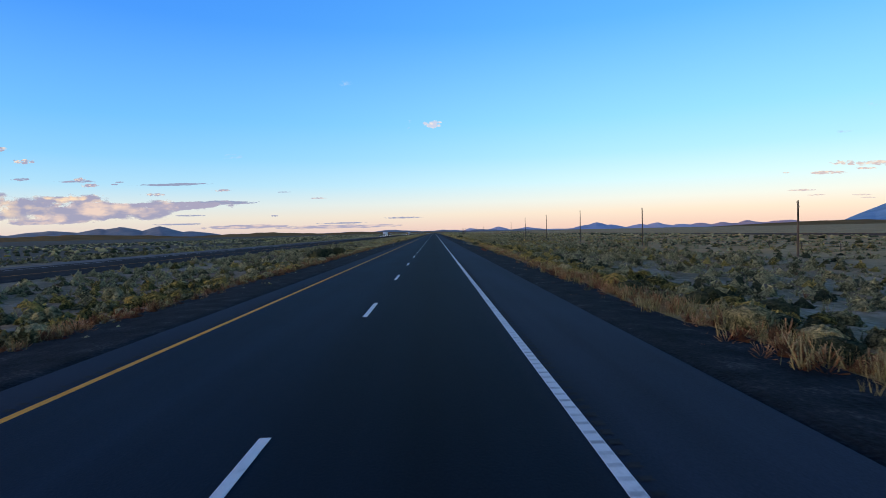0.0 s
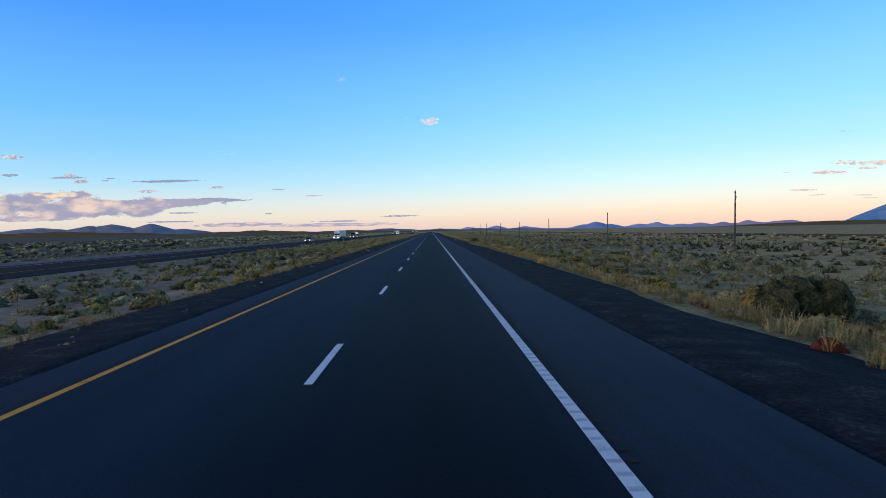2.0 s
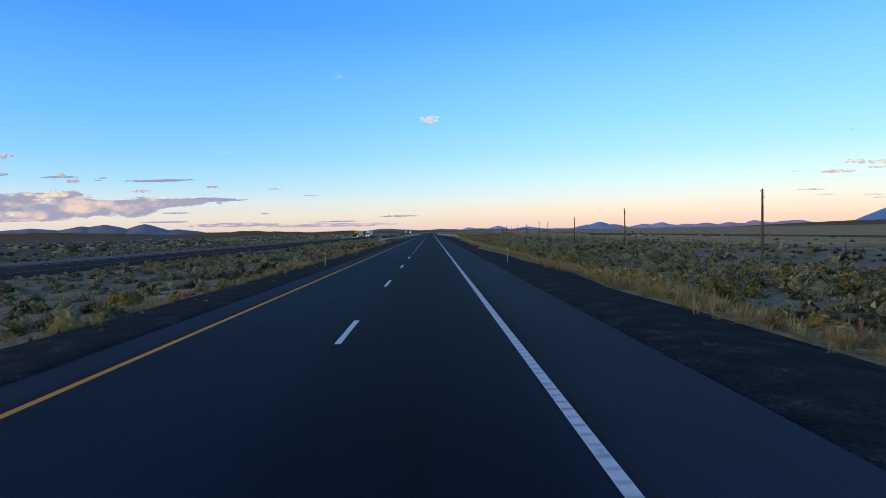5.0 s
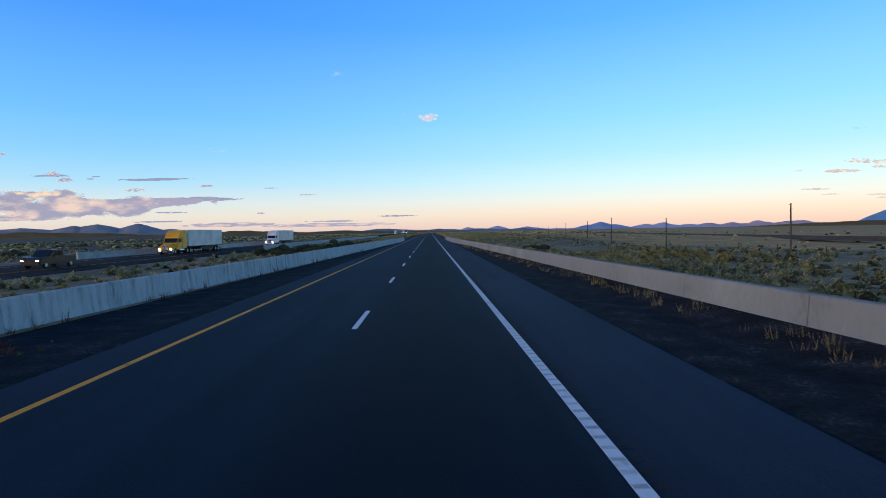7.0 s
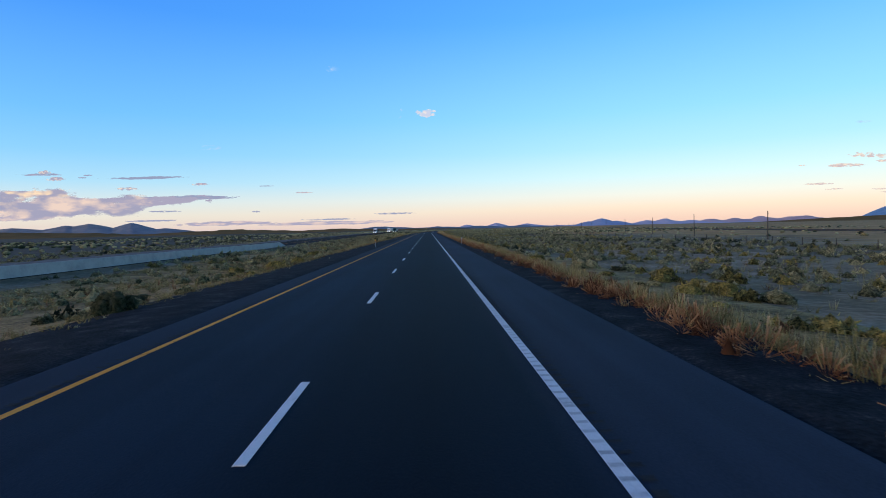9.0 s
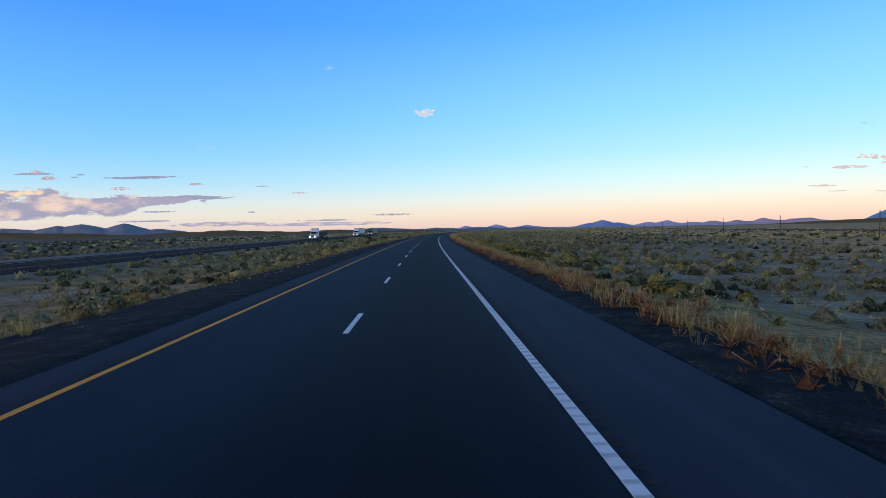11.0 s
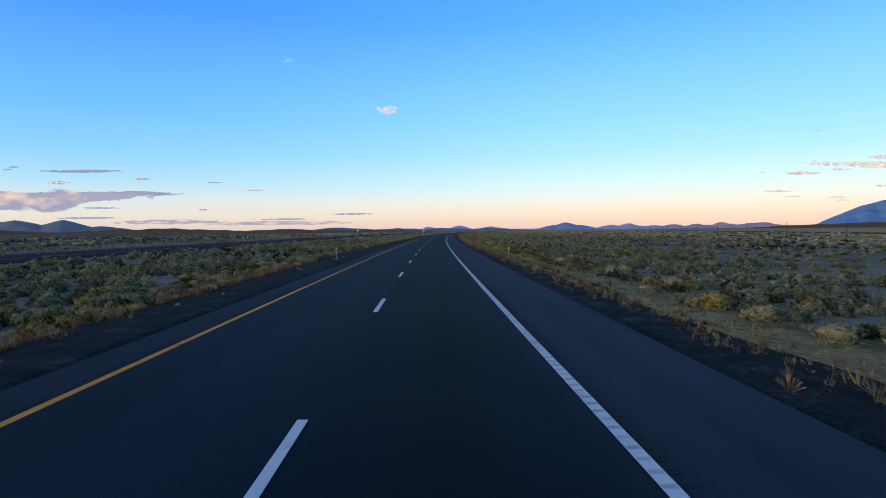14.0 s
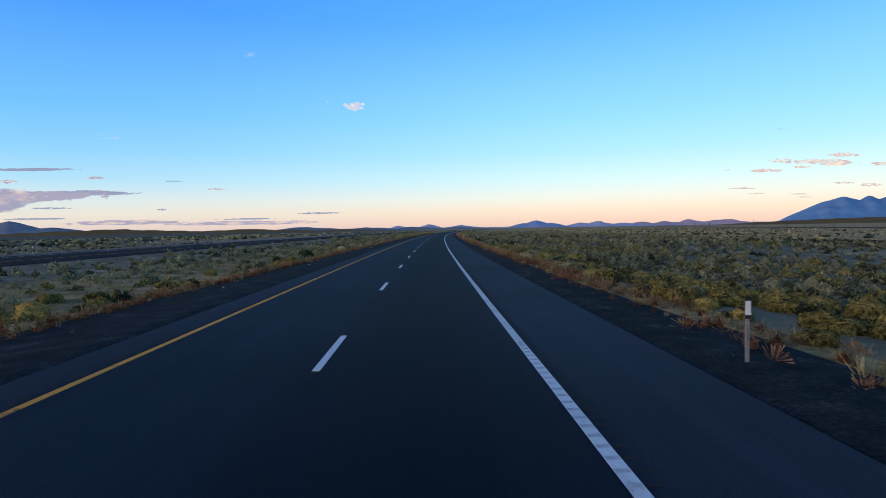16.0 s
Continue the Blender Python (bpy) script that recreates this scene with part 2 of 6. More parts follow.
def asphalt():
    """Lane surface: fine aggregate, wheel paths polished along the lanes, a darker driving lane and a pale shoulder."""
    m = bpy.data.materials.new("worn_asphalt")
    m.use_nodes = True
    n, l = m.node_tree.nodes, m.node_tree.links
    bs = n["Principled BSDF"]
    uv = n.new("ShaderNodeUVMap")
    uv.uv_map = "along"
    sp = n.new("ShaderNodeSeparateXYZ")
    l.new(uv.outputs[0], sp.inputs[0])
    mp = n.new("ShaderNodeMapping")
    mp.inputs["Scale"].default_value = (1.0, 0.03, 1)
    l.new(uv.outputs[0], mp.inputs[0])
    streak, patch, grain = n.new("ShaderNodeTexNoise"), n.new("ShaderNodeTexNoise"), n.new("ShaderNodeTexNoise")
    streak.inputs["Scale"].default_value, streak.inputs["Detail"].default_value = 1.3, 4
    patch.inputs["Scale"].default_value, patch.inputs["Detail"].default_value = 0.12, 4
    grain.inputs["Scale"].default_value, grain.inputs["Detail"].default_value = 28, 4
    l.new(mp.outputs[0], streak.inputs["Vector"])
    l.new(uv.outputs[0], patch.inputs["Vector"])
    l.new(uv.outputs[0], grain.inputs["Vector"])
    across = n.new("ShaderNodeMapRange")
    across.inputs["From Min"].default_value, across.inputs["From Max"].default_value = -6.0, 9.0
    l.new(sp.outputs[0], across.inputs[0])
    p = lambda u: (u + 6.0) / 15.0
    # the blue that asphalt mirrors from the sky is put into both tints
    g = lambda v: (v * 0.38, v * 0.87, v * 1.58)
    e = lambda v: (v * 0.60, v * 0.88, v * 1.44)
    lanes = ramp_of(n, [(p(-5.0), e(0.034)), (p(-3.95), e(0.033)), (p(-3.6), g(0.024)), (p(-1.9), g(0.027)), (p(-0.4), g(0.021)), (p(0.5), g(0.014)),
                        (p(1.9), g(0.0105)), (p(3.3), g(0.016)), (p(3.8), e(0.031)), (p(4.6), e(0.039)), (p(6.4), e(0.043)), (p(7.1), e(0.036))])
    l.new(across.outputs[0], lanes.inputs[0])
    a = n.new("ShaderNodeMath")
    a.operation = "ADD"
    l.new(streak.outputs[0], a.inputs[0])
    l.new(patch.outputs[0], a.inputs[1])
    b = n.new("ShaderNodeMath")
    b.operation = "ADD"
    l.new(a.outputs[0], b.inputs[0])
    l.new(grain.outputs[0], b.inputs[1])
    c = n.new("ShaderNodeMapRange")
    c.inputs["From Min"].default_value, c.inputs["From Max"].default_value = 1.0, 2.0
    c.inputs["To Min"].default_value, c.inputs["To Max"].default_value = 0.6, 1.4
    l.new(b.outputs[0], c.inputs[0])
    mul = n.new("ShaderNodeMix")
    mul.data_type, mul.blend_type = "RGBA", "MULTIPLY"
    mul.inputs[0].default_value = 1
    l.new(lanes.outputs[0], mul.inputs[6])
    l.new(c.outputs[0], mul.inputs[7])
    l.new(mul.outputs[2], bs.inputs["Base Color"])
    bs.inputs["Roughness"].default_value = 0.74
    bs.inputs["Specular IOR Level"].default_value = 0.06
    bp = n.new("ShaderNodeBump")
    bp.inputs["Strength"].default_value, bp.inputs["Distance"].default_value = 0.4, 0.006
    l.new(grain.outputs[0], bp.inputs["Height"])
    l.new(bp.outputs[0], bs.inputs["Normal"])
    return m


M_ASPHALT = asphalt()

# ---- the line of the road ----
S0, S1, RADIUS = 1279.0, 2500.0, 4158.0   # straight, then a long bend to the right, then straight again


def heading(s):
    return min(max((s - S0) / RADIUS, 0.0), (S1 - S0) / RADIUS)


FALL = 0.004   # the roadbed's slight slope across, lower to the left


def bank(u, s):
    """Cross fall of the roadbed, and the opposite roadway that climbs above it along the bend."""
    z = FALL * u * min(1.0, max(0.0, (24.0 - abs(u)) / 12.0))
    if u < -10 and s > 1120:
        z += lerp_table(s, [(1120, 0), (1340, 0.5), (1520, 0.95), (1800, 0.85), (2600, 0.6)]) * min(1.0, (-u - 10) / 20) * min(1.0, max(0.0, (2600 + u) / 2000))
    return z


def rd(s, u, z=0.0):
    """The place s metres along the lane line and u metres to its right."""
    z += bank(u, s)
    if s <= S0:
        return Vector((u, s, z))
    a = heading(s)
    x, y = RADIUS - RADIUS * math.cos(a), S0 + RADIUS * math.sin(a)
    rest = max(s - S1, 0.0)
    x, y = x + rest * math.sin(a), y + rest * math.cos(a)
    return Vector((x + u * math.cos(a), y - u * math.sin(a), z))


def rd_pose(s, u, z=0.0, turn=0.0):
    return Matrix.Translation(rd(s, u, z)) @ Matrix.Rotation(-heading(s) + radians(turn), 4, "Z")


def lerp_table(x, table):
    return float(np.interp(x, [p for p, _ in table], [q for _, q in table]))


PROFILE = [(-16000, -4.0), (-3000, -3.0), (-400, -2.0), (-90, -1.5), (-60, -1.2), (-48.5, -0.86), (-47.5, -0.8), (-31, -0.8), (-29, -0.95), (-20, -0.95), (-12, -0.55), (-8.2, -0.16),
           (-6.4, -0.03), (-5, 0.0), (7, 0.0), (8.2, -0.05), (10, -0.22), (16, -0.75), (26, -1.15), (60, -1.4), (140, -1.6), (400, -1.9), (3000, -3.0), (16000, -4.0)]


def hollow(s, lo, hi, soft):
    return max(0.0, min(1.0, (s - lo) / soft, (hi - s) / soft))


def ground_z(s, u):
    """Height of the ground: the level roadbed, the dished median, the other roadbed and the plain."""
    z = lerp_table(u, PROFILE)
    rough = min(1.0, max(0.0, (u - 8.5) / 8)) if u > 0 else min(1.0, max(0.0, (-u - 8) / 6))
    if -49 < u < -29:
        rough = 0.0
    if rough:
        z += rough * 0.16 * noise.noise((s * 0.16, u * 0.16, 1.3)) + rough * 0.34 * noise.noise((s * 0.03, u * 0.03, 7.1))
    bed = hollow(s, 700, 965, 25)
    if bed and -12.5 < u < 13.5:
        edge = min(1.0, (u + 12.5) / 1.5, (13.5 - u) / 1.5)
        z = z * (1 - bed * edge)
    cross = hollow(s, 1780, 1822, 10)
    if cross and -31 < u < -5:
        z = z * (1 - cross) + cross * -0.8 * (-u - 5) / 26
    if -28 < u < -12:
        z -= 0.9 * hollow(s, 885, 1000, 35) * math.sin(math.pi * (-u - 12) / 16)
    if u > 13:
        z -= 1.2 * hollow(s, 870, 985, 30) * min(1, (u - 13) / 5)
    return z


# ---- helpers to make meshes ----
def mesh_object(name, verts, faces, mats, parent=None, uv=None, smooth=False):
    me = bpy.data.meshes.new(name)
    me.from_pydata([tuple(v) for v in verts], [], faces)
    for m in (mats if isinstance(mats, (list, tuple)) else [mats]):
        me.materials.append(m)
    if uv:
        layer = me.uv_layers.new(name="along")
        idx = np.empty(len(me.loops), dtype=np.int32)
        me.loops.foreach_get("vertex_index", idx)
        layer.data.foreach_set("uv", np.asarray(uv, dtype=np.float32)[idx].ravel())
    if smooth:
        me.polygons.foreach_set("use_smooth", [True] * len(me.polygons))
    me.update()
    ob = new(name, me)
    if parent:
        ob.parent = parent
    return ob


def array_object(name, verts, tris, mat, smooth=False, tip=None, plant=None):
    """A large mesh straight from arrays of corners and triangles."""
    me = bpy.data.meshes.new(name)
    me.vertices.add(len(verts))
    me.vertices.foreach_set("co", verts.astype(np.float32).ravel())
    me.loops.add(len(tris) * 3)
    me.loops.foreach_set("vertex_index", tris.astype(np.int32).ravel())
    me.polygons.add(len(tris))
    me.polygons.foreach_set("loop_start", np.arange(0, len(tris) * 3, 3, dtype=np.int32))
    me.materials.append(mat)
    if smooth:
        me.polygons.foreach_set("use_smooth", np.ones(len(tris), dtype=bool))
    if tip is not None:
        me.attributes.new("tip", "FLOAT", "POINT").data.foreach_set("value", np.asarray(tip, dtype=np.float32))
    if plant is not None:
        me.attributes.new("plant", "FLOAT", "POINT").data.foreach_set("value", np.asarray(plant, dtype=np.float32))
    me.update(calc_edges=True)
    me.validate()
    return new(name, me)


def strip(name, ss, us, zs, mat, parent=None, thick=0.0):
    """A band along the road: us across it at heights zs; with thickness it gets a body below."""
    verts, uv, faces = [], [], []
    k = len(us)
    for s in ss:
        for u, z in zip(us, zs):
            verts.append(rd(s, u, z))
            uv.append((u, s))
    for i in range(len(ss) - 1):
        for j in range(k - 1):
            a = i * k + j
            faces.append((a, a + 1, a + k + 1, a + k))
    return mesh_object(name, verts, faces, mat, parent, uv)


def part(name, bm, mat, parent, label="", m=None):
    """Links a bmesh as one mesh object under a thing or a part."""
    me = bpy.data.meshes.new(name)
    bm.to_mesh(me)
    bm.free()
    me.materials.append(mat)
    ob = new(name, me)
    ob.parent = parent
    if m is not None:
        ob.matrix_local = m
    if label:
        ob["label"] = label
    return ob


def box(w, d, h, at=(0, 0, 0), bevel=0.0, segs=2):
    """A box standing with the middle of its foot at the given place."""
    bm = bmesh.new()
    bmesh.ops.create_cube(bm, size=1, matrix=Matrix.Translation((at[0], at[1], at[2] + h / 2)) @ Matrix.Diagonal((w, d, h, 1)))
    if bevel:
        bmesh.ops.bevel(bm, geom=bm.edges[:], offset=bevel, segments=segs, affect="EDGES")
    return bm


def tube(r0, r1, h, at=(0, 0, 0), n=12, axis="Z", bevel=0.0):
    bm = bmesh.new()
    turn = {"Z": Matrix.Identity(4), "X": Matrix.Rotation(radians(90), 4, "Y"), "Y": Matrix.Rotation(radians(-90), 4, "X")}[axis]
    bmesh.ops.create_cone(bm, cap_ends=True, segments=n, radius1=r0, radius2=r1, depth=h, matrix=Matrix.Translation(at) @ turn @ Matrix.Translation((0, 0, h / 2 if axis == "Z" else 0)))
    if bevel:
        rim = [e for e in bm.edges if len(e.link_faces) == 2 and e.calc_face_angle(0) > 1.0]
        bmesh.ops.bevel(bm, geom=rim, offset=bevel, segments=2, affect="EDGES")
    return bm


def prism(profile, width, at=(0, 0, 0), bevel=0.0):
    """A side outline of (y, z) corners drawn out across x to the given width."""
    bm = bmesh.new()
    vs = [bm.verts.new((at[0] - width / 2, at[1] + y, at[2] + z)) for y, z in profile]
    f = bm.faces.new(vs)
    res = bmesh.ops.extrude_face_region(bm, geom=[f])
    bmesh.ops.translate(bm, verts=[g for g in res["geom"] if isinstance(g, bmesh.types.BMVert)], vec=(width, 0, 0))
    bmesh.ops.recalc_face_normals(bm, faces=bm.faces[:])
    if bevel:
        bmesh.ops.bevel(bm, geom=bm.edges[:], offset=bevel, segments=2, affect="EDGES")
    return bm


def thing(name, label, category, group="", kind=""):
    return tagged(new(name), label, category, group, kind)

# ---- ground and road ----
def bands(*pieces):
    out = []
    for lo, hi, step in pieces:
        out += list(np.arange(lo, hi, step))
    return out + [pieces[-1][1]]


def build_ground():
    ys = bands((-3000, -300, 900), (-300, -40, 65), (-40, 2300, 4.0), (2300, 2800, 20), (2800, 4400, 160), (4400, 15900, 1150))
    us = [-15900, -9000, -5000, -2600, -1400, -800, -450, -260, -170, -120, -90, -76, -66, -58, -52, -48, -46, -45, -38, -31, -29] + \
        list(np.arange(-27.5, -8.5, 1.5)) + [-8.2, -7.2, -6.4, -5.0, 0, 7.0, 7.6, 8.2, 9.0] + list(np.arange(10, 30, 1.6)) + \
        [31, 34, 38, 43, 50, 60, 75, 95, 120, 160, 220, 300, 450, 800, 1400, 2600, 5000, 9000, 15900]
    verts, faces = [], []
    k = len(us)
    for s in ys:
        h = heading(s)
        mid = rd(s, 0)
        for u in us:
            z = ground_z(s, u)
            if -31.5 < u < 8.0:
                z -= 0.03
            if abs(u) > 3000:
                x, y = mid.x + u, s if s < S0 else mid.y
            elif abs(u) > 400:
                x, y = mid.x + u / math.cos(h), mid.y
            else:
                x, y = rd(s, u)[:2]
            verts.append((x, y, z + bank(u, s)))
    for i in range(len(ys) - 1):
        for j in range(k - 1):
            a = i * k + j
            faces.append((a, a + 1, a + k + 1, a + k))
    return tagged(mesh_object("ground", verts, faces, M_SOIL, smooth=True), "dry pale soil of a flat sagebrush plain", "ground", kind="structure")


def plain_material():
    """Open plain: pale soil, grey-green brush too far to pick apart, and bands of straw-coloured pasture."""
    m = M_SOIL
    n, l = m.node_tree.nodes, m.node_tree.links
    bs = n["Principled BSDF"]
    first = bs.inputs["Base Color"].links[0].from_socket
    co = n.new("ShaderNodeTexCoord")
    sep = n.new("ShaderNodeSeparateXYZ")
    l.new(co.outputs["Object"], sep.inputs[0])
    clump = n.new("ShaderNodeTexNoise")
    clump.inputs["Scale"].default_value, clump.inputs["Detail"].default_value, clump.inputs["Roughness"].default_value = 0.12, 6, 0.7
    l.new(co.outputs["Object"], clump.inputs["Vector"])
    brush = ramp_of(n, [(0.36, (0.085, 0.068, 0.034)), (0.48, (0.155, 0.122, 0.062)), (0.56, (0.23, 0.18, 0.092)), (0.66, (0.32, 0.25, 0.14))])
    l.new(clump.outputs[0], brush.inputs[0])
    # brush takes over away from the road
    dist = n.new("ShaderNodeMath")
    dist.operation = "ABSOLUTE"
    l.new(sep.outputs["X"], dist.inputs[0])
    away = n.new("ShaderNodeMapRange")
    away.inputs["From Min"].default_value, away.inputs["From Max"].default_value = 14, 70
    away.inputs["To Max"].default_value = 0.92
    ahead = n.new("ShaderNodeMapRange")
    ahead.inputs["From Min"].default_value, ahead.inputs["From Max"].default_value = 2200, 2500
    ahead.inputs["To Max"].default_value = 80
    l.new(sep.outputs["Y"], ahead.inputs[0])
    far = n.new("ShaderNodeMath")
    far.operation = "ADD"
    l.new(dist.outputs[0], far.inputs[0])
    l.new(ahead.outputs[0], far.inputs[1])
    l.new(far.outputs[0], away.inputs[0])
    mixa = n.new("ShaderNodeMix")
    mixa.data_type = "RGBA"
    l.new(away.outputs[0], mixa.inputs[0])
    l.new(first, mixa.inputs[6])
    thick = ramp_of(n, [(0.36, (0.030, 0.027, 0.016)), (0.5, (0.062, 0.053, 0.031)), (0.66, (0.115, 0.095, 0.058))])
    l.new(clump.outputs[0], thick.inputs[0])
    side = n.new("ShaderNodeMapRange")   # denser brush beyond the opposite roadway
    side.inputs["From Min"].default_value, side.inputs["From Max"].default_value = -52, -66
    l.new(sep.outputs["X"], side.inputs[0])
    mixc = n.new("ShaderNodeMix")
    mixc.data_type = "RGBA"
    l.new(side.outputs[0], mixc.inputs[0])
    l.new(brush.outputs[0], mixc.inputs[6])
    l.new(thick.outputs[0], mixc.inputs[7])
    l.new(mixc.outputs[2], mixa.inputs[7])
    # pasture beyond the railway on the right
    edge = n.new("ShaderNodeTexNoise")
    edge.inputs["Scale"].default_value, edge.inputs["Detail"].default_value = 0.006, 3
    l.new(co.outputs["Object"], edge.inputs["Vector"])
    sh = n.new("ShaderNodeMath")
    sh.operation = "MULTIPLY_ADD"
    sh.inputs[1].default_value = 240
    l.new(edge.outputs[0], sh.inputs[0])
    slant = n.new("ShaderNodeMath")   # the pasture's edge draws off from the road
    slant.operation = "MULTIPLY_ADD"
    slant.inputs[1].default_value = -0.06
    l.new(sep.outputs["Y"], slant.inputs[0])
    l.new(sep.outputs["X"], slant.inputs[2])
    l.new(slant.outputs[0], sh.inputs[2])
    past = n.new("ShaderNodeMapRange")
    past.inputs["From Min"].default_value, past.inputs["From Max"].default_value = 125, 150
    l.new(sh.outputs[0], past.inputs[0])
    fade = n.new("ShaderNodeMapRange")
    fade.inputs["From Min"].default_value, fade.inputs["From Max"].default_value = 2500, 5000
    fade.inputs["To Min"].default_value, fade.inputs["To Max"].default_value = 0.85, 0.1
    l.new(sep.outputs["X"], fade.inputs[0])
    pm = n.new("ShaderNodeMath")
    pm.operation = "MULTIPLY"
    l.new(past.outputs[0], pm.inputs[0])
    l.new(fade.outputs[0], pm.inputs[1])
    mixb = n.new("ShaderNodeMix")
    mixb.data_type = "RGBA"
    l.new(pm.outputs[0], mixb.inputs[0])
    l.new(mixa.outputs[2], mixb.inputs[6])
    straw = ramp_of(n, [(0.35, (0.36, 0.20, 0.060)), (0.6, (0.58, 0.335, 0.115))])
    l.new(clump.outputs[0], straw.inputs[0])
    l.new(straw.outputs[0], mixb.inputs[7])
    l.new(mixb.outputs[2], bs.inputs["Base Color"])


plain_material()
build_ground()

SS = bands((-60, 2300, 10.0), (2300, 3400, 25))
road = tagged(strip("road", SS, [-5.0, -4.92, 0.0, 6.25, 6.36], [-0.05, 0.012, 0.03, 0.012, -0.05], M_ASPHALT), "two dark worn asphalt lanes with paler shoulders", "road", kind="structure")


def verge_strip(inner, outer_of, label):
    """Gravel from the asphalt's edge out to the brush, or to the foot of the parapets."""
    verts, faces, k = [], [], 15
    for s in SS:
        outer = outer_of(s)
        for j in range(k):
            u = inner + (outer - inner) * j / (k - 1)
            verts.append(rd(s, u, ground_z(s, u) + (0.018 if 0 < j < k - 1 else -0.03) + 0.012 * noise.noise((s * 0.7, u * 2.0, 4.0))))
    for i in range(len(SS) - 1):
        for j in range(k - 1):
            a = i * k + j
            faces.append((a, a + 1, a + k + 1, a + k))
    return tagged(mesh_object("gravel_verge", verts, faces, M_GRAVEL, smooth=True), label, "verge", kind="structure")


# where the weeds begin on either side, along the road
RIGHT_EDGE = [(0, 7.9), (40, 8.2), (80, 9.4), (120, 10.2), (180, 10.0), (288, 9.7), (305, 10.3), (345, 9.4), (400, 9.2), (412, 8.6), (440, 9.2), (470, 9.2), (560, 9.6), (700, 9.9), (744, 10.4), (800, 9.4), (860, 7.6),
              (910, 7.0), (945, 6.7), (975, 6.8), (1027, 7.5), (1100, 7.3), (1300, 7.2), (1340, 6.9), (1420, 7.2), (1535, 7.0), (1600, 6.9), (1650, 7.0), (1762, 7.3), (1815, 7.9), (1900, 7.4), (3400, 7.4)]
LEFT_EDGE = [(0, -6.9), (14, -7.6), (60, -7.8), (124, -8.4), (200, -7.6), (290, -7.1), (302, -8.0), (405, -7.4), (460, -7.0), (600, -7.2), (690, -7.4), (720, -10.2), (745, -10.3), (800, -8.8), (860, -6.7), (912, -5.3), (945, -6.0),
             (972, -8.3), (1032, -8.6), (1200, -8.8), (1310, -9.0), (1380, -8.4), (1424, -7.6), (1534, -6.8), (1590, -7.2), (1650, -9.0), (1700, -8.4), (1761, -7.3), (1820, -8.4), (1900, -7.6), (3400, -7.4)]
# how far behind the weeds the shrubs begin
RIGHT_GAP = [(0, 1.2), (120, 0.6), (300, 0.4), (400, 1.4), (480, 1.4), (740, 1.6), (960, 3.2), (1060, 3.0), (1290, 2.6), (1440, 2.8), (1530, 2.4), (1575, 3.2), (1640, 3.0), (1700, 2.4), (1740, 1.8), (1810, 1.6), (1900, 1.3)]
LEFT_GAP = [(0, 0.7), (400, 1.2), (470, 1.2), (700, 1.5), (960, 0.9), (1310, 0.8), (1420, 1.3), (1534, 0.9), (1640, 0.3), (1760, 0.8), (1820, 1.8), (1900, 1.2)]
verge_strip(6.30, lambda s: lerp_table(s, RIGHT_EDGE) + lerp_table(s, RIGHT_GAP) * 0.8 * (1 - hollow(s, 700, 985, 25)) + 0.5 * noise.noise((s * 0.2, 3, 3)), "dark gravel verge between the shoulder and the brush")
verge_strip(-4.96, lambda s: lerp_table(s, LEFT_EDGE) - 0.9 * (1 - hollow(s, 700, 985, 25)) + 0.5 * noise.noise((s * 0.2, 5, 3)), "dark gravel verge beside the median")
tagged(strip("edge_line", SS, [3.64, 3.812], [0.027, 0.027], M_WHITE), "worn white edge line painted over rumble grooves", "road marking", kind="structure")
tagged(strip("edge_line", SS, [-3.824, -3.676], [0.02, 0.02], M_YELLOW), "worn yellow edge line on asphalt", "road marking", kind="structure")
# the other roadway
M_FARROAD = material("dark_dusty_asphalt", shades((0.016, 0.017, 0.018), (0.025, 0.026, 0.027), (0.036, 0.036, 0.036)), scale=0.3, fine=10, rough=1.0, spec=0.05)
tagged(strip("far_road", SS, [-46.2, -46.0, -40.0, -34.2, -34.0], [-0.86, -0.78, -0.75, -0.78, -0.86], M_FARROAD), "dark asphalt of the opposite roadway", "road", kind="structure")
M_DUST = material("pale_dusty_gravel", shades((0.075, 0.074, 0.072), (0.115, 0.112, 0.108), (0.16, 0.155, 0.148)), scale=0.35, fine=6, rough=0.95, bump=0.3, grain=0.7)
tagged(strip("gravel_verge", SS, [-34.1, -33.95, -32.5, -31.1, -30.8], [-0.84, -0.776, -0.776, -0.776, -0.95], M_GRAVEL), "dark gravel verge of the opposite roadway", "verge", kind="structure")
tagged(strip("gravel_verge", SS, [-55.5, -55.0, -51.0, -46.4, -46.1], [-1.15, -0.98, -0.85, -0.776, -0.84], M_DUST), "pale dusty gravel verge beyond the opposite roadway", "verge", kind="structure")
tagged(strip("far_edge_line", SS, [-43.6, -43.45], [-0.752, -0.752], M_WHITE), "white edge line of the opposite roadway", "road marking", kind="structure")
tagged(strip("far_edge_line", SS, [-36.1, -35.95], [-0.752, -0.752], M_YELLOW), "yellow edge line of the opposite roadway", "road marking", kind="structure")

# lane dashes, each a painted bar of its own
bm = bmesh.new()
q = [bm.verts.new(c) for c in ((-0.066, -3.05, 0), (0.066, -3.05, 0), (0.066, 0, 0), (-0.066, 0, 0))]
top = bm.faces.new(q)
bmesh.ops.extrude_face_region(bm, geom=[top])
bmesh.ops.translate(bm, verts=q, vec=(0, 0, 0.008))
dash_mesh = bpy.data.meshes.new("dash")
bm.to_mesh(dash_mesh)
bm.free()
dash_mesh.materials.append(M_WHITE)
for i in range(-3, 200):
    d = new("dash", dash_mesh)
    d.parent = road
    d.matrix_local = rd_pose(i * 12.192, 0.0, 0.031)

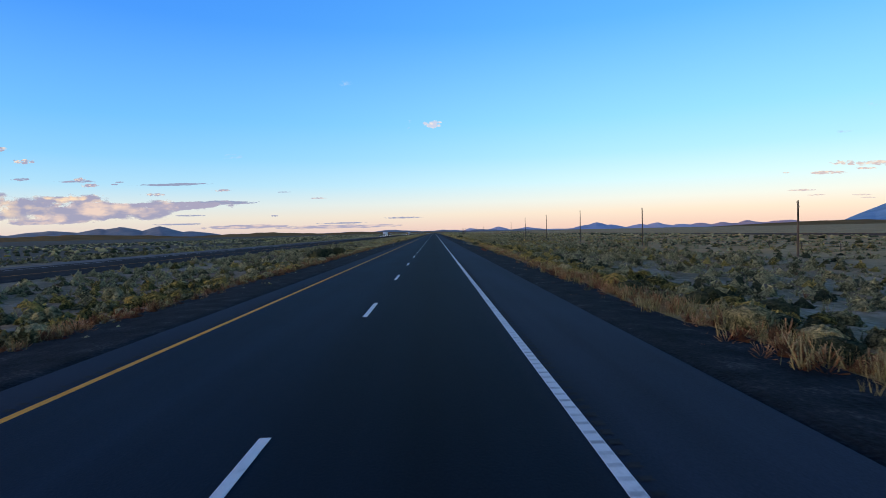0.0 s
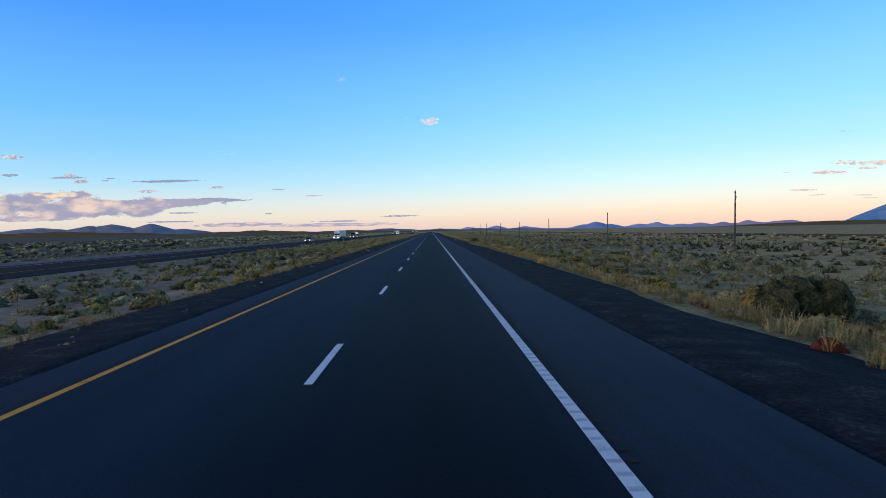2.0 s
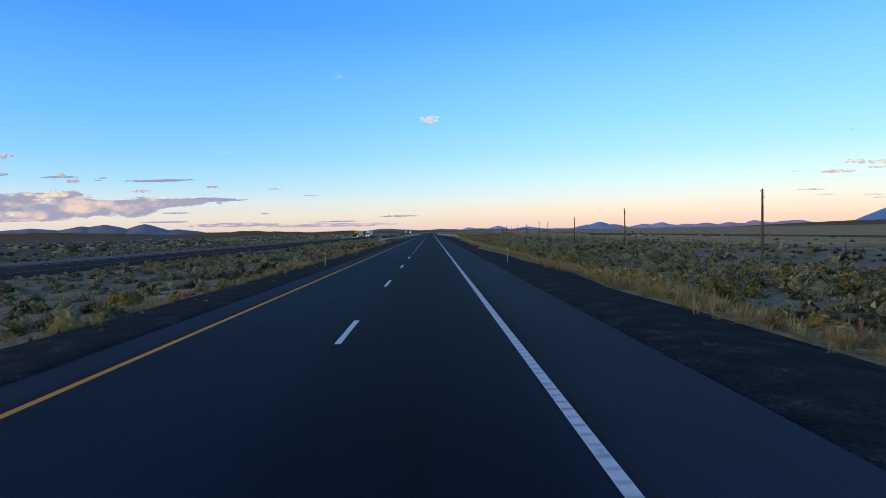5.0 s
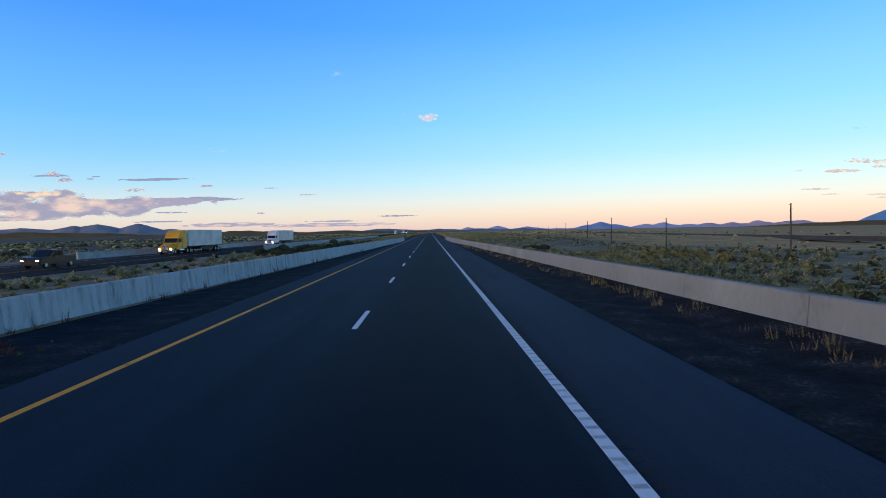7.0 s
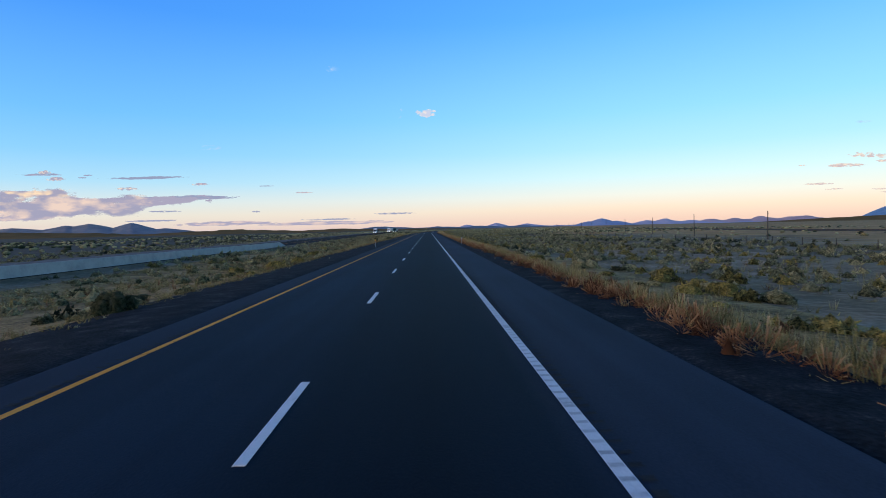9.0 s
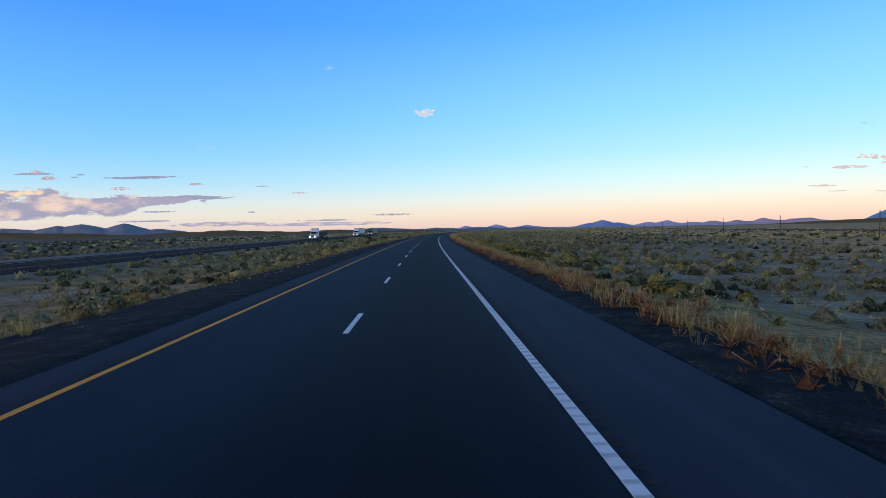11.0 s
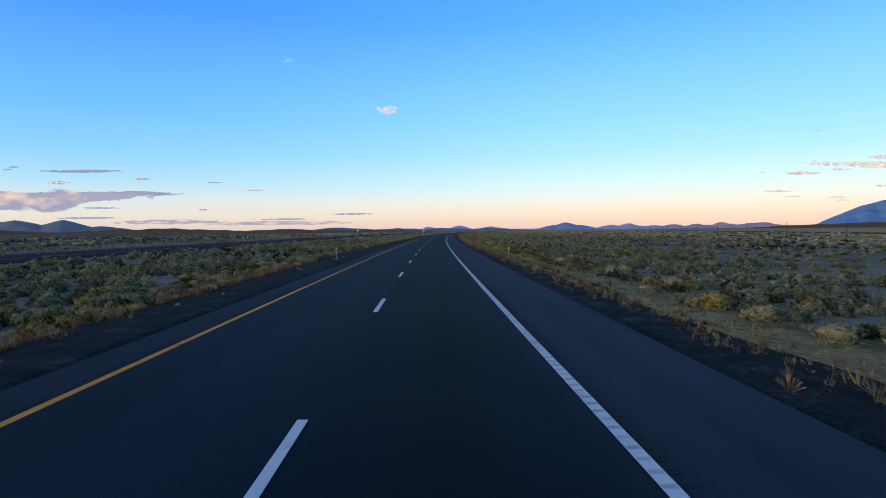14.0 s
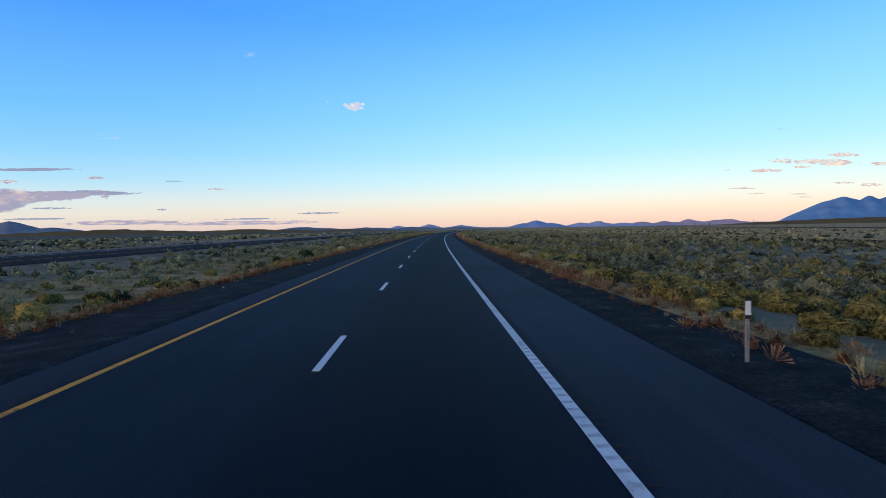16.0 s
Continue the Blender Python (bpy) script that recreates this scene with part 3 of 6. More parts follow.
# milled rumble grooves beside both edge lines
rv, rf = [], []
for i in range(int(2350 / 0.3)):
    s = -10 + i * 0.3
    if s < 780 or s > 960:
        rows = ((3.83, 4.00), (-4.08, -3.90))
    else:
        rows = ((3.83, 4.00),)
    for a, b in rows:
        k = len(rv)
        w = 0.055 + 0.02 * math.sin(i * 12.9898)
        for ds, u, z in ((-w, a, 0.0215), (-w, b, 0.0215), (w, b, 0.0215), (w, a, 0.0215), (0, a + 0.03, 0.0195), (0, b - 0.03, 0.0195)):
            rv.append(rd(s + ds, u, z + 0.012 - 0.0015 * abs(u)))
        rf += [(k, k + 1, k + 5, k + 4), (k + 4, k + 5, k + 2, k + 3)]
tagged(mesh_object("rumble_grooves", rv, rf, M_GROOVE), "rows of dark milled grooves along the shoulders", "rumble strip", kind="stuff")
pv, pf = [], []
for i in range(int(2000 / 0.3)):
    s, k = -10 + i * 0.3, len(pv)
    for ds, u, z in ((-0.045, 3.645, 0.0285), (-0.045, 3.807, 0.0285), (0.045, 3.807, 0.0285), (0.045, 3.645, 0.0285), (0.0, 3.655, 0.0275), (0.0, 3.797, 0.0275)):
        pv.append(rd(s + ds, u, z))
    pf += [(k, k + 1, k + 5, k + 4), (k + 4, k + 5, k + 2, k + 3)]
# a greyer paint colour for the grooves across the white line
M_PAINTGROOVE = material("greyer_paint_in_grooves", shades((0.42, 0.42, 0.42), (0.58, 0.58, 0.58), (0.72, 0.72, 0.72)), scale=2.5, fine=18, rough=0.8)
tagged(mesh_object("painted_grooves", pv, pf, M_PAINTGROOVE), "greyer grooves milled through the white edge line", "rumble strip", kind="stuff")


# ---- concrete barriers of the bridge ----
M_OLDBLOCK = material("old_dark_concrete", shades((0.07, 0.07, 0.066), (0.13, 0.128, 0.12), (0.18, 0.176, 0.165)), scale=0.9, fine=9, rough=0.95, bump=0.3)


def barrier(label, stations, z0, height, panel, face, taper_start=0.0, taper_end=0.0, mat=None):
    """A parapet in cast panels. stations: (s, u of the traffic face). face: +1 when traffic is to its right."""
    owner = thing("concrete_barrier", label, "barrier", "bridge barriers")
    lo, hi = stations[0][0], stations[-1][0]
    count = max(1, round((hi - lo) / panel))
    for i in range(count):
        a, b = lo + (hi - lo) * i / count, lo + (hi - lo) * (i + 1) / count - 0.025
        verts, faces = [], []
        for s in np.linspace(a, b, 4):
            u = lerp_table(s, stations)
            h = height
            if taper_start:
                h *= min(1, 0.12 + (s - lo) / taper_start)
            if taper_end:
                h *= min(1, 0.12 + (hi - s) / taper_end)
            g = ground_z(s, u) if z0 is None else lerp_table(s, z0) if isinstance(z0, list) else z0
            for du, dz in ((0.0, -0.25), (0.0, 0.06), (-0.05, 0.32), (-0.10, h - 0.03), (-0.13, h), (-0.33, h), (-0.36, h - 0.03), (-0.42, -0.25)):
                verts.append(rd(s, u + du * face, g + min(dz, h)))
        k = 8
        for r in range(3):
            for j in range(k):
                c, d = r * k + j, r * k + (j + 1) % k
                faces.append((c, d, d + k, c + k))
        faces += [tuple(range(k)), tuple(range(3 * k, 4 * k))[::-1]]
        ob = mesh_object("barrier_panel", verts, faces, mat or M_CONCRETE, owner)
        bm = bmesh.new()
        bm.from_mesh(ob.data)
        bmesh.ops.recalc_face_normals(bm, faces=bm.faces[:])
        bm.to_mesh(ob.data)
        bm.free()
    return owner


barrier("long beige concrete bridge parapet beside the gravel verge", [(752, 11.6), (800, 9.5), (860, 7.5), (900, 6.38), (941.5, 6.2)], 0.0, 0.92, 9.5, -1, taper_start=3.0, mat=M_BEIGE)
barrier("long weathered concrete bridge parapet along the median", [(716, -12.4), (750, -11.0), (802, -9.1), (860, -6.8), (912, -4.95), (937.5, -4.9)], [(716, -0.45), (750, -0.40), (802, -0.12), (850, 0.0)], 0.96, 9.5, 1)
barrier("short darker concrete end block of the parapet", [(937.6, -4.92), (941.5, -4.92)], 0.0, 0.96, 4.0, 1, mat=M_OLDBLOCK)
barrier("pale concrete parapet beside the opposite roadway", [(897, -30.6), (925, -31.6), (1100, -31.6), (1142, -30.8)], -0.8, 1.0, 12, -1, taper_end=5, mat=M_PALE)
barrier("far pale concrete parapet of the opposite roadway", [(868, -48.0), (905, -46.8), (985, -46.8)], -0.8, 1.0, 12, 1, mat=M_PALE)

BERM = list(np.arange(752, 905, 4.0))
bv, bf = [], []
for i, s in enumerate(BERM):
    wall, rise = lerp_table(s, [(752, 11.6), (800, 9.5), (860, 7.5), (900, 6.38), (941.5, 6.2)]), 0.25 * min(1.0, (905 - s) / 40)
    for du, z in ((-1.5, -0.03), (-0.85, 0.10 * rise / 0.25), (-0.4, 0.20 * rise / 0.25), (0.06, rise)):
        bv.append(rd(s, max(wall + du, 6.3), z + 0.05 * rise * noise.noise((s * 0.4, du, 2.0))))
    if i:
        bf += [(4 * i - 4 + j, 4 * i - 3 + j, 4 * i + 1 + j, 4 * i + j) for j in range(3)]
tagged(mesh_object("gravel_berm", bv, bf, M_GRAVEL, smooth=True), "dark gravel banked against the parapet", "gravel", kind="structure")
lv, lf = [], []
LEDGE = list(np.arange(884, 941, 0.7))
for i, s in enumerate(LEDGE):
    wall, chip = lerp_table(s, [(860, 7.5), (900, 6.38), (941.5, 6.2)]), 0.5 + 0.5 * noise.noise((s * 0.9, 6.0, 1.0))
    for du, z in ((-0.13 - 0.10 * chip, 0.0), (-0.12 - 0.08 * chip, 0.05 + 0.05 * chip), (0.03, 0.09 + 0.06 * chip)):
        lv.append(rd(s, wall + du, z))
    if i:
        lf += [(3 * i - 3 + j, 3 * i - 2 + j, 3 * i + 1 + j, 3 * i + j) for j in range(2)]
tagged(mesh_object("crumbled_ledge", lv, lf, M_OLDBLOCK), "crumbled dark concrete footing under the parapet", "footing", kind="structure")


# ---- delineator posts ----
def delineator(name, sheet, label):
    t = thing(name, label, "road marker", "roadside delineators")
    post = bmesh.new()
    for a, b, c, d in ((-0.03, -0.016, 0.0, 0.05), (0.016, 0.03, 0.0, 0.05)):
        bmesh.ops.create_cube(post, size=1, matrix=Matrix.Translation(((a + b) / 2, 0, 0.45)) @ Matrix.Diagonal((b - a, 0.03, 1.3, 1)))
    bmesh.ops.create_cube(post, size=1, matrix=Matrix.Translation((0, 0.012, 0.45)) @ Matrix.Diagonal((0.034, 0.006, 1.3, 1)))
    part("post", post, M_STEEL, t)
    part("reflector", box(0.095, 0.012, 0.24, (0, -0.024, 0.84), 0.004), sheet, t)
    part("band", box(0.10, 0.014, 0.06, (0, -0.025, 0.78), 0.003), M_BLACK, t)
    part("cap", box(0.10, 0.02, 0.07, (0, -0.022, 1.08), 0.003), M_BLACK, t)
    return t


marks = [98.9 + 125.0 * i for i in range(-1, 6)] + [848.6 + 124.0 * i for i in range(0, 5)] + [1436.3 + 94.3 * i for i in range(0, 10)]
amber = delineator("delineator_post", M_AMBER, "steel delineator post with an amber reflector")
clear = delineator("delineator_post", M_WHITESHEET, "steel delineator post with a white reflector")
first = True
for s in marks:
    if 735 < s < 945:
        continue
    for proto, u in ((amber, -5.75 if s < 1600 else -6.4), (clear, 6.8 if 900 < s < 1150 else 7.25 if s > 1780 else 8.1 if s > 1420 else 7.6)):
        m = rd_pose(s, u, ground_z(s, u) - (0.14 if 1420 < s < 1780 and u > 0 else 0.02))
        if first:
            proto.matrix_basis = m
        else:
            copy_thing(proto, m)
    first = False
far_clear = delineator("delineator_post", M_WHITESHEET, "steel delineator post beside the opposite roadway")
far_clear.matrix_basis = rd_pose(97.6, -46.6, -0.85)
for s in [124.8 + 27.3 * i for i in range(0, 70)]:
    if s % 124.6 < 27.3 or s > 1330:
        copy_thing(far_clear, rd_pose(s, -46.6, -0.85))


# ---- telegraph poles and the fence on the right ----
POLE_LINE = [(-100, 44), (300, 44), (344, 41.6), (384, 37.1), (430, 35.4), (476, 34), (519, 32), (600, 33), (800, 45), (952, 56), (998, 62), (1043, 65), (1300, 98), (2600, 230)]


def pole(height, lean):
    t = thing("telegraph_pole", "bare weathered wooden telegraph pole in the brush", "utility pole", "telegraph line")
    bm = tube(0.135, 0.085, height + 0.8, (0, 0, -0.8), 10)
    for v in bm.verts:
        v.co.x += lean * v.co.z
    part("shaft", bm, M_WOOD, t)
    for i, dz in enumerate((0.25, 0.75)):
        b = tube(0.025, 0.035, 0.14, (0.16 * (1 if i else -1) + lean * height, 0, height - dz), 8, bevel=0.008)
        part("insulator", b, M_STEEL, t)
    return t


spots = [57 + 47.8 * i for i in range(0, 7)] + [384.6 + 45.2 * i for i in range(0, 9)] + [768 + 46 * i for i in range(0, 38)]
POLE_TOP = [(0, 6.7), (57, 6.7), (105, 7.5), (153, 9.0), (200, 9.6), (250, 9.0), (300, 8.6), (344, 7.4), (384, 6.4), (430, 6.4), (476, 7.0), (540, 7.4), (600, 7.4), (700, 6.5), (906, 6.8), (952, 8.1), (998, 6.9), (1044, 6.5), (2600, 6.3)]
kinds = [pole(h, le) for h, le in ((6.4, 0.0), (6.4, -0.008), (6.4, 0.012))]
for i, s in enumerate(spots):
    u = lerp_table(s, POLE_LINE)
    m = rd_pose(s, u, ground_z(s, u) - 0.02, turn=(i * 37) % 20 - 10) @ Matrix.Scale(lerp_table(s, POLE_TOP) / 6.4 * (1 + 0.03 * ((i * 5) % 3 - 1)), 4, (0, 0, 1))
    if i < 3:
        kinds[i].matrix_basis = m
    else:
        copy_thing(kinds[(i * 7) % 3], m).matrix_basis = m


def fence_post():
    t = thing("fence_post", "short grey wooden fence post in brush", "fence post", "pasture fence")
    bm = tube(0.06, 0.05, 1.5, (0, 0, -0.3), 7)
    part("stake", bm, M_WOOD, t)
    return t


FENCE = [(-100, 58), (300, 56), (700, 62), (900, 44), (1100, 60), (2500, 110)]
fp = fence_post()
wire_v, wire_f = [], []
prev = None
for i in range(0, 250):
    s = -20 + i * 8.0
    u = lerp_table(s, FENCE)
    g = ground_z(s, u)
    m = rd_pose(s, u, g - 0.02)
    if i == 0:
        fp.matrix_basis = m
    else:
        copy_thing(fp, m)
    for h in (0.5, 0.8, 1.1):
        k = len(wire_v)
        if prev:
            a, b = rd(prev[0], prev[1] + 0.065, prev[2] + h), rd(s, u + 0.065, g + h)
            for p, dz in ((a, -0.006), (a, 0.006), (b, 0.006), (b, -0.006)):
                wire_v.append(p + Vector((0, 0, dz)))
            for p, dx in ((a, -0.006), (a, 0.006), (b, 0.006), (b, -0.006)):
                wire_v.append(p + Vector((dx, 0, 0)))
            wire_f += [(k, k + 1, k + 2, k + 3), (k + 4, k + 5, k + 6, k + 7)]
    prev = (s, u, g)
tagged(mesh_object("fence_wire", wire_v, wire_f, M_STEEL), "thin rusty wires strung between fence posts", "fence wire", kind="stuff")

# railway bank beyond the poles
M_BANK = material("dark_ballast", shades((0.045, 0.038, 0.030), (0.085, 0.072, 0.056)), scale=0.6, fine=5, rough=0.95)
M_RAIL = material("rusty_rail", shades((0.05, 0.032, 0.024), (0.10, 0.07, 0.055)), scale=1, fine=8, rough=0.6, metal=0.5)


def line_strip(name, table, s_list, section, mat, parent=None):
    verts, faces, k = [], [], len(section)
    for s in s_list:
        u0 = lerp_table(s, table)
        for du, z in section:
            verts.append(rd(s, u0 + du, z))
    for i in range(len(s_list) - 1):
        for j in range(k - 1):
            a = i * k + j
            faces.append((a, a + 1, a + k + 1, a + k))
    return mesh_object(name, verts, faces, mat, parent)


RAIL = [(-60, 150), (700, 128), (950, 122), (1200, 150), (2600, 330), (3400, 430)]
RS = bands((-60, 3400, 20.0))
rail = thing("railway_track", "low dark ballast bank with a single track", "railway", kind="structure")
line_strip("ballast", RAIL, RS, [(-3.4, -2.2), (-1.6, -1.12), (1.6, -1.12), (3.4, -2.2)], M_BANK, rail)
for du in (-0.75, 0.75):
    line_strip("rail", RAIL, RS, [(du - 0.07, -1.12), (du - 0.04, -0.94), (du + 0.04, -0.94), (du + 0.07, -1.12)], M_RAIL, rail)


# ---- hills and mountains ----
def ridge(name, label, lo, hi, dist, crests, base, mat, rough=0.12, rows=9, depth=900, floor_el=0.0, seed=3.0):
    """A range seen far off. crests: (bearing, height in degrees, half width in degrees), summed into one skyline."""
    verts, faces = [], []
    n = max(40, int((hi - lo) * 9))
    for i in range(n + 1):
        az = lo + (hi - lo) * i / n
        edge = min(1.0, (az - lo) / 1.2, (hi - az) / 1.2)
        e = floor_el
        for c, h, w in crests:
            e = max(e, h * max(0.0, 1 - abs((az - c) / w) ** 1.25))
        e = e * (1 + rough * noise.noise((az * 0.9, seed, 0))) + 0.06 * rough * noise.noise((az * 5.0, seed, 2))
        e *= max(0.0, edge) ** 0.6
        for j in range(rows):
            f = j / (rows - 1)
            shape = math.sin(f * math.pi * 0.5) ** 1.25 if f < 1 else 1.0
            d = dist - depth * (1 - f)
            wob = 1 + 0.25 * (1 - f) * noise.noise((az * 1.4, f * 3.0, seed + 5))
            r = d
            z = base + max(0.0, r * math.tan(radians(e)) * shape * wob)
            verts.append((r * math.tan(radians(az)), r, z))
    for i in range(n):
        for j in range(rows - 1):
            a = i * rows + j
            faces.append((a, a + 1, a + rows + 1, a + rows))
    return tagged(mesh_object(name, verts, faces, mat, smooth=True), label, "hill", kind="structure")


# distance haze is put into the base colours, all but the brown rise
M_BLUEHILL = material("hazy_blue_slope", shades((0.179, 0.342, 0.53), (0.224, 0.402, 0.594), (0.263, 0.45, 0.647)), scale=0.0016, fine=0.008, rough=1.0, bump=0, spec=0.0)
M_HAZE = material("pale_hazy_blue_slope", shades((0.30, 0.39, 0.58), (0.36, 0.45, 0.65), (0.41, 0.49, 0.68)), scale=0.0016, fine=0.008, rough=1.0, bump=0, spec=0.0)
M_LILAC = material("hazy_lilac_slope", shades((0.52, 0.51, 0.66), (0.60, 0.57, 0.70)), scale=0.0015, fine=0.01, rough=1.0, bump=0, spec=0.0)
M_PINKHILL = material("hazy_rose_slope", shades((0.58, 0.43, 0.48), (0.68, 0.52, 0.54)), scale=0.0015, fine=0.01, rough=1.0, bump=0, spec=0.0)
M_DUSKHILL = material("hazy_grey_slope", shades((0.18, 0.215, 0.265), (0.24, 0.275, 0.325), (0.30, 0.325, 0.35)), scale=0.002, fine=0.012, rough=1.0, bump=0, spec=0.0)
M_BROWNRISE = material("brown_brush_slope", shades((0.208, 0.121, 0.0526), (0.273, 0.162, 0.0705), (0.338, 0.196, 0.0831)), scale=0.004, fine=0.03, rough=1.0, bump=0, spec=0.0)

ridge("hills", "hazy blue-grey hills with two rounded tops", -44, -19.2, 15300, [(-26.2, 1.22, 3.3), (-29.3, 1.24, 4.0), (-31.0, 1.10, 3.6), (-34.5, 0.98, 6), (-41, 0.95, 8), (-23.6, 0.66, 3.9)], -4, M_DUSKHILL, rough=0.10, depth=1500, seed=1.0)
ridge("rise", "low brown brushy rise on the plain", -48, 4, 7600, [(-33, 0.56, 12), (-17, 0.38, 9), (-8, 0.26, 7), (-44, 0.68, 7), (-1, 0.13, 5)], -4, M_BROWNRISE, rough=0.3, depth=2500, floor_el=0.05, seed=2.2)
ridge("hills", "long low hazy ridge ahead of the road", -14, 12, 11000, [(-9, 0.26, 5), (-4, 0.32, 5), (1, 0.26, 5), (5, 0.24, 3), (8.5, 0.20, 3)], -4, M_DUSKHILL, rough=0.3, depth=1200, floor_el=0.10, seed=4.4)
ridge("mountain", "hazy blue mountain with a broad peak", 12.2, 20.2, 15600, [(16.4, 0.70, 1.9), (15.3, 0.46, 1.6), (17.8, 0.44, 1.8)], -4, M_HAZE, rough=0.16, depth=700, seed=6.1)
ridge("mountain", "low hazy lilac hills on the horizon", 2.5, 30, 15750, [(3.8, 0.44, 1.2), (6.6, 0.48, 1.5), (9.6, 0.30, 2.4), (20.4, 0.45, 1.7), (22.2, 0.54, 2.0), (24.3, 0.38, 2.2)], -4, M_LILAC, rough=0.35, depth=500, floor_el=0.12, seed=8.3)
ridge("mountain", "distant hazy rose hills on the horizon", 23, 37, 15850, [(25.8, 0.45, 1.7), (28.0, 0.48, 2.2), (29.9, 0.60, 1.7), (32.5, 0.5, 3.0)], -4, M_PINKHILL, rough=0.5, depth=400, floor_el=0.2, seed=9.7)
ridge("mountain", "tall hazy blue mountain shoulder rising from the plain", 34.6, 62, 15600, [(41.2, 2.7, 5.0), (42.9, 2.72, 3.0), (45.6, 3.6, 5.2), (51, 4.6, 9)], -4, M_BLUEHILL, rough=0.05, depth=3200, rows=16, seed=11.0)
ridge("rise", "long brown slope below the blue mountain", 20, 62, 6200, [(37, 0.46, 11), (46, 0.44, 16), (58, 0.55, 14)], -4, M_BROWNRISE, rough=0.10, depth=2400, floor_el=0.02, seed=12.0)


# ---- clouds ----
def cloud_material(name, dark, light, density, stretch, seed, soft=0.3):
    m = bpy.data.materials.new(name)
    m.use_nodes = True
    m.blend_method = "BLEND"
    n, l = m.node_tree.nodes, m.node_tree.links
    n.clear()
    co = n.new("ShaderNodeTexCoord")
    mp = n.new("ShaderNodeMapping")
    mp.inputs["Scale"].default_value = (stretch, 1, 1)
    mp.inputs["Location"].default_value = (seed, seed * 0.37, 0)
    l.new(co.outputs["Object"], mp.inputs[0])
    nz, nf = n.new("ShaderNodeTexNoise"), n.new("ShaderNodeTexNoise")
    nz.inputs["Scale"].default_value, nz.inputs["Detail"].default_value, nz.inputs["Roughness"].default_value = 1.5, 8, 0.6
    nf.inputs["Scale"].default_value, nf.inputs["Detail"].default_value = 2.0, 7
    l.new(mp.outputs[0], nz.inputs["Vector"])
    l.new(mp.outputs[0], nf.inputs["Vector"])
    ln = n.new("ShaderNodeVectorMath")
    ln.operation = "LENGTH"
    l.new(co.outputs["Object"], ln.inputs[0])
    body = n.new("ShaderNodeMapRange")
    body.inputs["From Min"].default_value, body.inputs["From Max"].default_value = 1.0, 0.35
    body.inputs["To Min"].default_value, body.inputs["To Max"].default_value = -0.9, density * 0.6
    l.new(ln.outputs["Value"], body.inputs[0])
    s = n.new("ShaderNodeMath")
    s.operation = "ADD"
    l.new(body.outputs[0], s.inputs[0])
    amp = n.new("ShaderNodeMath")
    amp.operation = "MULTIPLY_ADD"
    amp.inputs[1].default_value, amp.inputs[2].default_value = 2.2, -0.6
    l.new(nz.outputs[0], amp.inputs[0])
    l.new(amp.outputs[0], s.inputs[1])
    al = n.new("ShaderNodeMapRange")
    al.interpolation_type = "SMOOTHSTEP"
    al.inputs["From Min"].default_value, al.inputs["From Max"].default_value = 0.5, 0.5 + soft
    l.new(s.outputs[0], al.inputs[0])
    tone = n.new("ShaderNodeMapRange")
    tone.inputs["From Min"].default_value, tone.inputs["From Max"].default_value = 0.44, 0.64
    l.new(nf.outputs[0], tone.inputs[0])
    mix = n.new("ShaderNodeMix")
    mix.data_type = "RGBA"
    l.new(tone.outputs[0], mix.inputs[0])
    mix.inputs[6].default_value, mix.inputs[7].default_value = (*dark, 1), (*light, 1)
    em, tr, ms, out = n.new("ShaderNodeEmission"), n.new("ShaderNodeBsdfTransparent"), n.new("ShaderNodeMixShader"), n.new("ShaderNodeOutputMaterial")
    l.new(mix.outputs[2], em.inputs["Color"])
    l.new(al.outputs[0], ms.inputs[0])
    l.new(tr.outputs[0], ms.inputs[1])
    l.new(em.outputs[0], ms.inputs[2])
    l.new(ms.outputs[0], out.inputs["Surface"])
    return m


LILAC, ROSE, CREAM, SLATE = srgb(172, 168, 192), srgb(228, 206, 200), srgb(252, 232, 210), srgb(150, 160, 190)


def cloud(az, el, wide, tall, dark, light, density=0.5, stretch=1.0, seed=0.0, label="soft lilac evening cloud", dist=15400, soft=0.3):
    """A cloud bank: bearing, elevation, half width and half height in degrees."""
    wide, tall = wide * 1.5, tall * 1.45   # the noise eats the rim
    verts, faces, nx, ny = [], [], 16, 6
    for i in range(nx + 1):
        for j in range(ny + 1):
            a, b = -1 + 2 * i / nx, -1 + 2 * j / ny
            verts.append((a, b, 0.10 * (1 - a * a) * (1 - b * b)))
    for i in range(nx):
        for j in range(ny):
            a = i * (ny + 1) + j
            faces.append((a, a + ny + 1, a + ny + 2, a + 1))
    ob = mesh_object("cloud", verts, faces, cloud_material("cloud", dark, light, density, stretch, seed, soft), smooth=True)
    x, y = dist * math.tan(radians(az)), dist
    r = math.hypot(x, y)
    rw, rh = dist * math.tan(radians(wide)) / math.cos(radians(az)) ** 2, r * math.tan(radians(tall))
    ob.matrix_basis = Matrix.Translation((x, y, r * math.tan(radians(el)))) @ Matrix.Rotation(radians(90), 4, "X") @ Matrix.Diagonal((rw, rh, rh, 1))
    ob.visible_shadow = False
    tagged(ob, label, "cloud", "evening clouds", "structure")
    return ob


